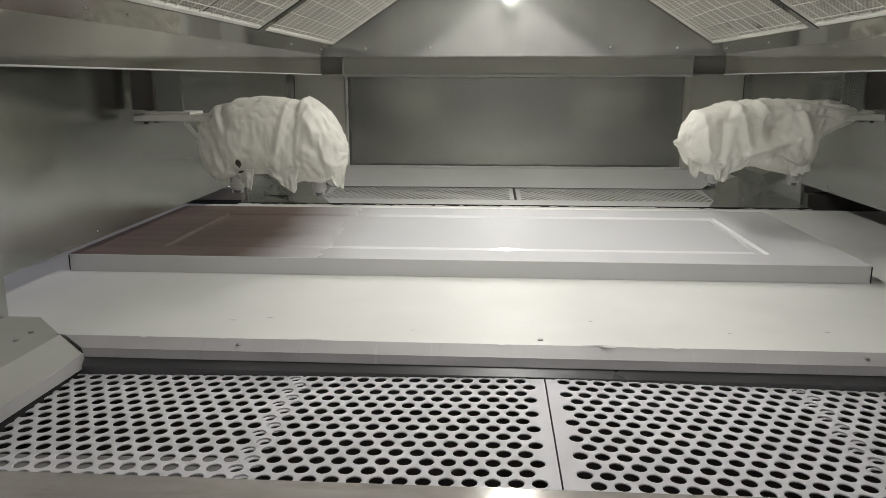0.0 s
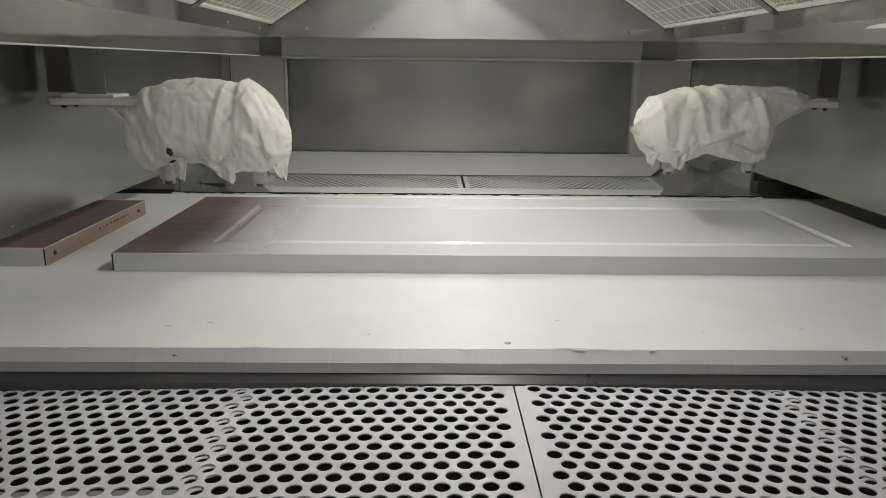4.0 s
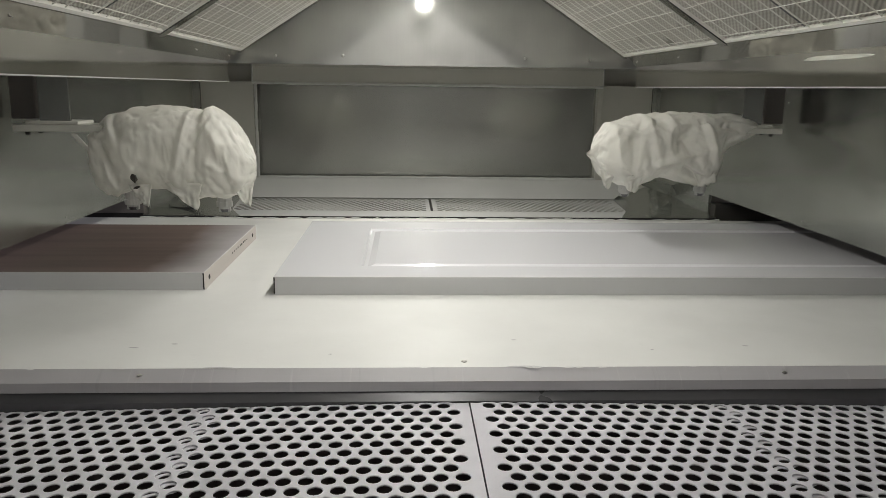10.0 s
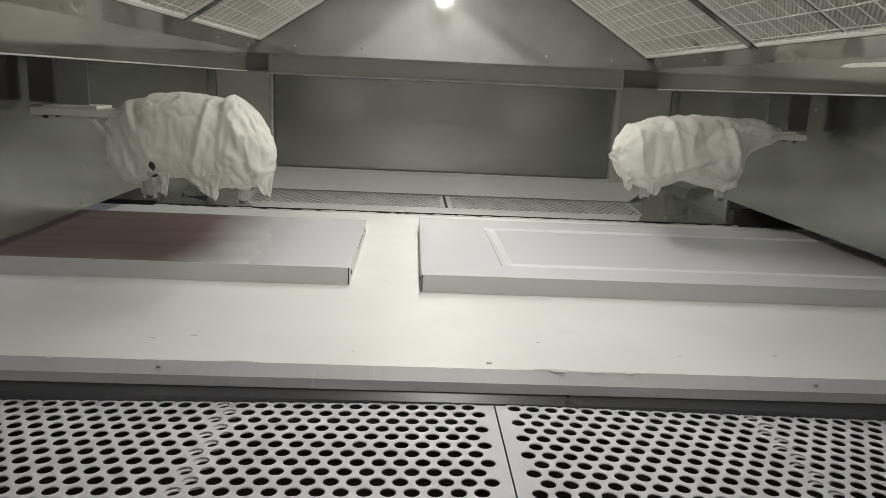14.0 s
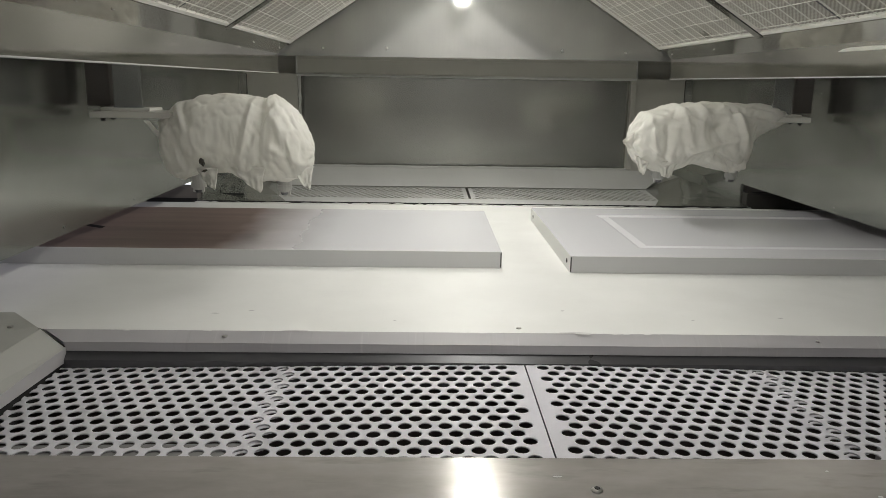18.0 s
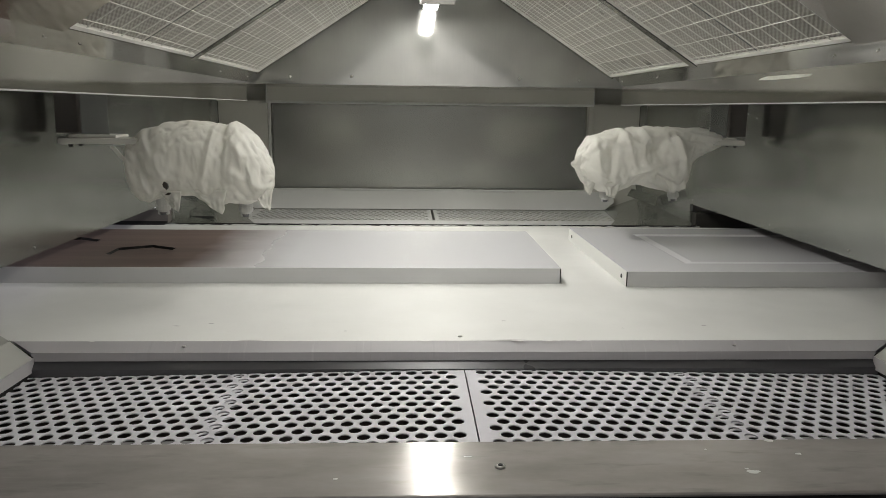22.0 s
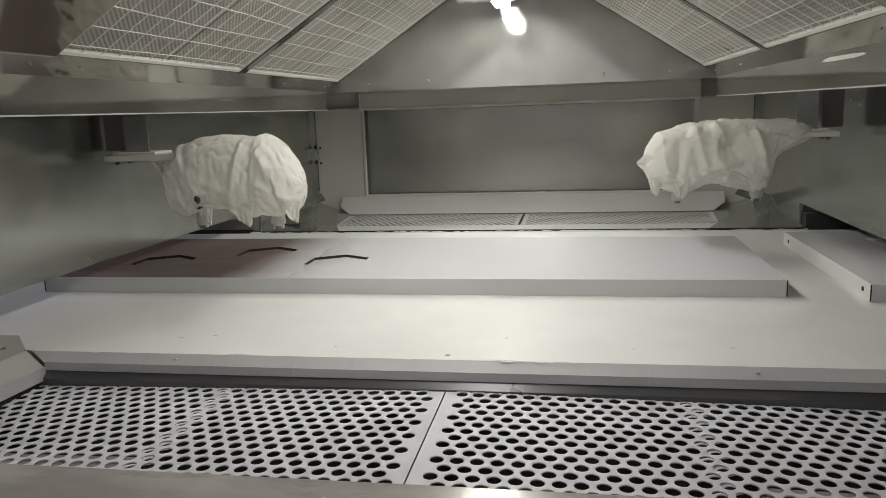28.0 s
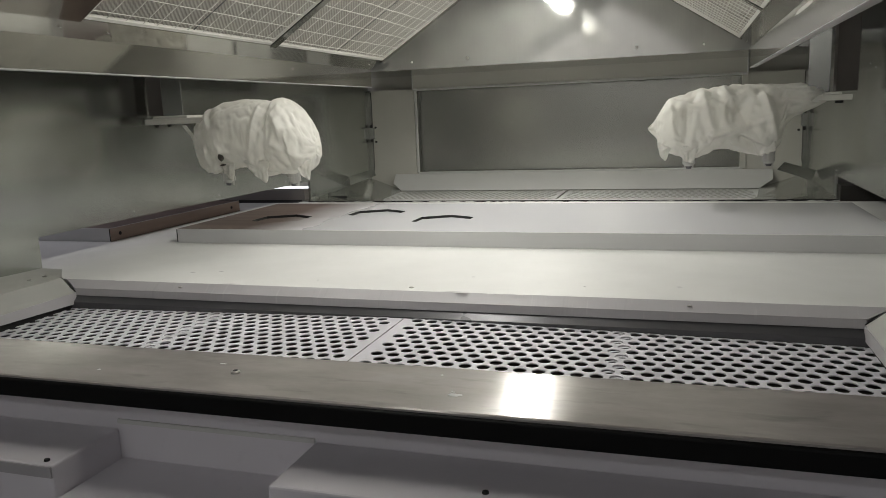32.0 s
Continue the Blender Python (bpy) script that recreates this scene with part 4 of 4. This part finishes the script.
def rag(pts, seed, nu=14, nv=10, depth=0.006, thick=0.0025):
    """A crumpled scrap of cloth between four corners, with thickness."""
    p = [Vector(q) for q in pts]
    nrm = (p[1] - p[0]).cross(p[3] - p[0]).normalized()
    bm = bmesh.new()
    off = Vector((seed, seed * 2.3, 0))
    layers = []
    for side in (0.5, -0.5):
        g = []
        for i in range(nu + 1):
            for j in range(nv + 1):
                u, v = i / nu, j / nv
                q = p[0] * (1 - u) * (1 - v) + p[1] * u * (1 - v) + p[2] * u * v + p[3] * (1 - u) * v
                ragged = 0.12 * v * noise.noise(Vector((u * 6, v * 2, seed)))
                q = q + (p[3] - p[0]) * ragged
                g.append(bm.verts.new(q + nrm * (depth * crease((u * 0.35, v * 0.3, 0.1), 9, off) + side * thick)))
        layers.append(g)
    w = nv + 1
    for g, flip in zip(layers, (1, -1)):
        for i in range(nu):
            for j in range(nv):
                bm.faces.new((g[i * w + j], g[(i + 1) * w + j], g[(i + 1) * w + j + 1], g[i * w + j + 1])[::flip])
    edge = [(i, 0) for i in range(nu)] + [(nu, j) for j in range(nv)] + [(i, nv) for i in range(nu, 0, -1)] + [(0, j) for j in range(nv, 0, -1)]
    for (i, j), (k, l) in zip(edge, edge[1:] + edge[:1]):
        bm.faces.new((layers[0][i * w + j], layers[1][i * w + j], layers[1][k * w + l], layers[0][k * w + l]))
    bmesh.ops.recalc_face_normals(bm, faces=bm.faces[:])
    return bm


def nozzle(parent, x, z):
    bm = bmesh.new()
    add_cyl(bm, (x, 0, z + 0.040), 0.017, 0.020, 0.045)
    add_cyl(bm, (x, 0, z + 0.014), 0.019, 0.019, 0.012)
    add_cyl(bm, (x, 0, z + 0.006), 0.012, 0.018, 0.008)
    add_box(bm, x - 0.014, x - 0.007, -0.006, 0.006, z - 0.005, z + 0.005, 0.002)
    add_box(bm, x + 0.007, x + 0.014, -0.006, 0.006, z - 0.005, z + 0.005, 0.002)
    nz = part("nozzle", bm, NOZZLE, parent, "overspray-caked spray nozzle")
    part("air_cap", add_cyl(bmesh.new(), (x, 0, z - 0.002), 0.008, 0.012, 0.008), STEEL_DARK, nz)
    return nz


# each fold: from x, z to x, z, its half width and its height (minus: a crease)
FOLDS_LEFT = (
    (-0.825, 1.315, -0.765, 1.165, 0.007, -0.011), (-0.800, 1.32, -0.735, 1.20, 0.009, 0.011), (-0.775, 1.31, -0.757, 1.24, 0.006, -0.008),
    (-0.850, 1.27, -0.800, 1.15, 0.009, 0.010), (-0.600, 1.325, -0.640, 1.15, 0.010, 0.013), (-0.580, 1.325, -0.590, 1.16, 0.007, -0.013),
    (-0.560, 1.31, -0.640, 1.17, 0.006, -0.008), (-0.578, 1.335, -0.560, 1.30, 0.014, 0.016), (-0.545, 1.27, -0.490, 1.15, 0.010, 0.012),
    (-0.530, 1.24, -0.515, 1.14, 0.007, -0.011), (-0.560, 1.21, -0.48, 1.17, 0.007, 0.009), (-0.52, 1.29, -0.485, 1.22, 0.006, -0.008),
)
FOLDS_RIGHT = (
    (0.480, 1.27, 0.495, 1.16, 0.012, 0.014), (0.530, 1.26, 0.525, 1.15, 0.010, -0.016), (0.575, 1.295, 0.60, 1.20, 0.014, 0.016),
    (0.675, 1.25, 0.69, 1.22, 0.030, -0.034), (0.600, 1.18, 0.76, 1.225, 0.010, 0.020), (0.74, 1.29, 0.79, 1.14, 0.012, 0.020),
    (0.68, 1.17, 0.77, 1.12, 0.007, -0.016), (0.66, 1.155, 0.74, 1.115, 0.008, 0.014), (0.70, 1.315, 0.90, 1.285, 0.006, 0.010),
    (0.72, 1.30, 0.88, 1.265, 0.006, -0.010), (0.47, 1.285, 0.56, 1.262, 0.009, 0.016), (0.63, 1.31, 0.655, 1.275, 0.012, 0.018),
)
def hanger(gun, sign, plate_in, plate_out, post_in, post_out, z):
    """Mounting plate, upright and the dark block that runs above it."""
    part("arm", box(*sorted((sign * plate_in, sign * plate_out)), -0.05, 0.05, z, z + 0.016, 0.002), COLUMN, gun, "flat steel mounting plate")
    part("post", box(*sorted((sign * post_in, sign * post_out)), -0.035, -0.029, z + 0.022, 1.74, 0.001), STEEL_WALL, gun, "upright steel hanger")
    cap = box(*sorted((sign * (post_in - 0.02), sign * (post_out + 0.03))), -0.045, 0.045, z + 0.0162, z + 0.024, 0.002)
    part("arm_cap", cap, COLUMN, gun)
    # dark block along the dark streak next to the post
    part("dark_block", box(*sorted((sign * (post_out + 0.022), sign * (post_out + 0.080))), 0.0, 0.05, z + 0.026, 1.74, 0.003), RAIL_DARK, gun, "dark block beside the hanger")
    for y in (-0.03, 0.03):
        part("bolt", add_cyl(bmesh.new(), (sign * (plate_out - 0.025), y, z - 0.004), 0.006, 0.006, 0.008, "z", 8), BLACK, gun)


def tear(parent, x, y, z, rx, rz, lean=-18):
    bm = add_cyl(bmesh.new(), (0, 0, 0), 1.0, 0.7, 0.016, "y", 9)
    for k, v in enumerate(bm.verts):
        v.co = Vector((v.co.x * rx * (1 + 0.3 * math.sin(k * 2.3)), v.co.y, v.co.z * rz * (1 + 0.25 * math.cos(k * 1.7))))
    bmesh.ops.transform(bm, matrix=Matrix.Translation((x, y, z)) @ Matrix.Rotation(radians(lean), 4, "Y"), verts=bm.verts[:])
    part("tear", bm, TORN, parent, "torn hole in the cloth")


gun_left = thing("spray_gun_carriage", "reciprocating pair of spray guns wrapped in white cloth", "spray gun", "spray guns")
cover_left = part("cloth_cover", cover(
    -0.845, -0.471,
    ((0, 1.285), (0.10, 1.305), (0.20, 1.32), (0.28, 1.331), (0.37, 1.334), (0.46, 1.336), (0.57, 1.334), (0.66, 1.324), (0.71, 1.324), (0.76, 1.331), (0.81, 1.320), (0.89, 1.300), (0.94, 1.270), (0.98, 1.24), (1, 1.225)),
    ((0, 1.20), (0.03, 1.16), (0.07, 1.138), (0.16, 1.125), (0.26, 1.137), (0.35, 1.143), (0.47, 1.141), (0.55, 1.127), (0.60, 1.116), (0.66, 1.122), (0.72, 1.124), (0.90, 1.126), (0.95, 1.138), (1, 1.16)),
    ((0, 0.06), (0.3, 0.085), (0.8, 0.09), (1, 0.075)),
    ((0, 0.045), (0.2, 0.035), (0.28, 0.004), (0.58, 0.004), (0.68, 0.028), (1, 0.035)), ((0, 0.03), (0.25, 0.003), (0.6, 0.003), (0.72, 0.018), (1, 0.025)), 1, FOLDS_LEFT), CLOTH, gun_left, "crumpled white cotton cover", True)
part("cloth_tail", rag([(-0.66, -0.080, 1.165), (-0.575, -0.085, 1.165), (-0.588, -0.088, 1.104), (-0.615, -0.088, 1.120)], 4), CLOTH, cover_left, "hanging corner of cloth", True)
part("cloth_tail", rag([(-0.51, -0.06, 1.155), (-0.465, -0.04, 1.165), (-0.474, -0.045, 1.106), (-0.492, -0.06, 1.122)], 6), CLOTH, cover_left, "hanging corner of cloth", True)
part("cloth_tail", rag([(-0.745, -0.07, 1.16), (-0.690, -0.08, 1.16), (-0.700, -0.08, 1.108), (-0.725, -0.07, 1.125)], 9), CLOTH, cover_left, "hanging corner of cloth", True)
tear(cover_left, -0.722, -0.0895, 1.177, 0.0050, 0.0100)
tear(cover_left, -0.716, -0.0895, 1.156, 0.006, 0.003)
nozzle(gun_left, -0.760, 1.096)
nozzle(gun_left, -0.545, 1.092)
hanger(gun_left, -1, 0.80, 0.999, 0.874, 0.943, 1.275)
brace = bmesh.new()
slab(brace, [(-0.868, -0.05, 1.270), (-0.856, -0.05, 1.270), (-0.803, -0.05, 1.205), (-0.815, -0.05, 1.205)], 0.004)
part("brace", brace, COLUMN, gun_left, "slanting steel brace")
gun_right = thing("spray_gun_carriage", "pair of spray guns wrapped in white cloth with loose flap", "spray gun", "spray guns")
cover_right = part("cloth_cover", cover(
    0.436, 0.916,
    ((0, 1.240), (0.02, 1.262), (0.063, 1.283), (0.15, 1.300), (0.22, 1.306), (0.27, 1.318), (0.32, 1.315), (0.39, 1.322), (0.5, 1.324), (0.70, 1.318), (0.89, 1.314), (0.96, 1.309), (1, 1.300)),
    ((0, 1.165), (0.045, 1.135), (0.12, 1.120), (0.22, 1.108), (0.29, 1.117), (0.37, 1.135), (0.44, 1.134), (0.53, 1.123), (0.62, 1.116), (0.70, 1.125), (0.735, 1.15), (0.76, 1.20), (0.81, 1.225), (0.89, 1.243), (0.96, 1.257), (1, 1.265)),
    ((0, 0.095), (0.2, 0.10), (0.68, 0.09), (0.78, 0.06), (1, 0.050)),
    ((0, 0.03), (0.30, 0.022), (0.5, 0.010), (0.75, 0.018), (1, 0.02)), ((0, 0.02), (0.4, 0.007), (0.7, 0.02), (0.8, 0.05), (1, 0.05)), 2, FOLDS_RIGHT), CLOTH, gun_right, "crumpled white cotton cover", True)
part("cloth_tail", rag([(0.44, -0.06, 1.165), (0.485, -0.075, 1.155), (0.466, -0.08, 1.108), (0.452, -0.075, 1.118)], 5), CLOTH, cover_right, "pointed corner of cloth", True)
part("cloth_tail", rag([(0.50, -0.09, 1.15), (0.565, -0.09, 1.15), (0.545, -0.085, 1.098), (0.52, -0.085, 1.104)], 8), CLOTH, cover_right, "hanging corner of cloth", True)
part("cloth_tail", rag([(0.70, -0.075, 1.18), (0.775, -0.075, 1.19), (0.774, -0.085, 1.130), (0.725, -0.085, 1.115)], 11), CLOTH, cover_right, "hanging corner of cloth", True)
part("cloth_tail", rag([(0.414, -0.010, 1.206), (0.418, -0.010, 1.198), (0.475, -0.070, 1.140), (0.455, -0.050, 1.245)], 19), CLOTH, cover_right, "pointed corner of cloth", True)
ear = rag([(-0.060, 0, -0.010), (0.040, 0, -0.010), (-0.005, 0, 0.070), (-0.050, 0, 0.098)], 13, 18, 16, 0.012)
hem = mesh_of(rag([(0.015, 0, -0.012), (0.235, 0, -0.030), (0.215, 0, 0.012), (0.010, 0, 0.040)], 17, 34, 10, 0.010), "hem", CLOTH)
ear.from_mesh(hem)
bpy.data.meshes.remove(hem)
flap = part("cloth_flap", ear, CLOTH, gun_right, "loose flap of cloth", True)
nozzle(gun_right, 0.535, 1.082)
nozzle(gun_right, 0.763, 1.086)
hanger(gun_right, 1, 0.85, 0.972, 0.857, 0.915, 1.267)


# ---- what moves ----
def stroke(t, centre, sign):
    w = 2 * math.pi * (t - 1.410) / 1.997
    return centre + sign * (0.835 * math.cos(w) + 0.035 * math.cos(3 * w))


def flap_turn(t):
    """The flap lies back as the gun comes forward and forward as it draws back; degrees from upright."""
    ph = ((t - 1.41) % 1.997) / 1.997
    keys = ((0.0, -79), (0.08, -35), (0.14, 5), (0.20, 40), (0.30, 125), (0.52, 125), (0.58, 45), (0.64, -20), (0.72, -77), (1.0, -79))
    for (a, va), (b, vb) in zip(keys, keys[1:]):
        if ph <= b:
            k = (ph - a) / (b - a)
            return va + (vb - va) * k * k * (3 - 2 * k)
    return -79


gun_left.scale = gun_right.scale = (1.05, 1.05, 1.05)


def motions():
    ticks = [i * 0.1 for i in range(321)]
    walk(gun_left, [(t, pose(0.006, stroke(t, 0.851, 1), -0.0688)) for t in ticks])
    walk(gun_right, [(t, pose(0.006, stroke(t, 0.783, -1), -0.0688)) for t in ticks])
    walk(flap, [(t, pose(0.615, 0.0, 1.312, flap_turn(t), 0, 0)) for t in ticks])
    for d, x, y in ((door_a, -1.174, 0.452), (door_b, -1.345 - 2.03, 0.492), (door_c, -1.23 - SPEED * 31.9 - 1.98, 0.485)):
        walk(d, [(t, pose(x + SPEED * t, y, BELT + 0.0005)) for t in (0, 8, 16, 24, 32)])


motions()
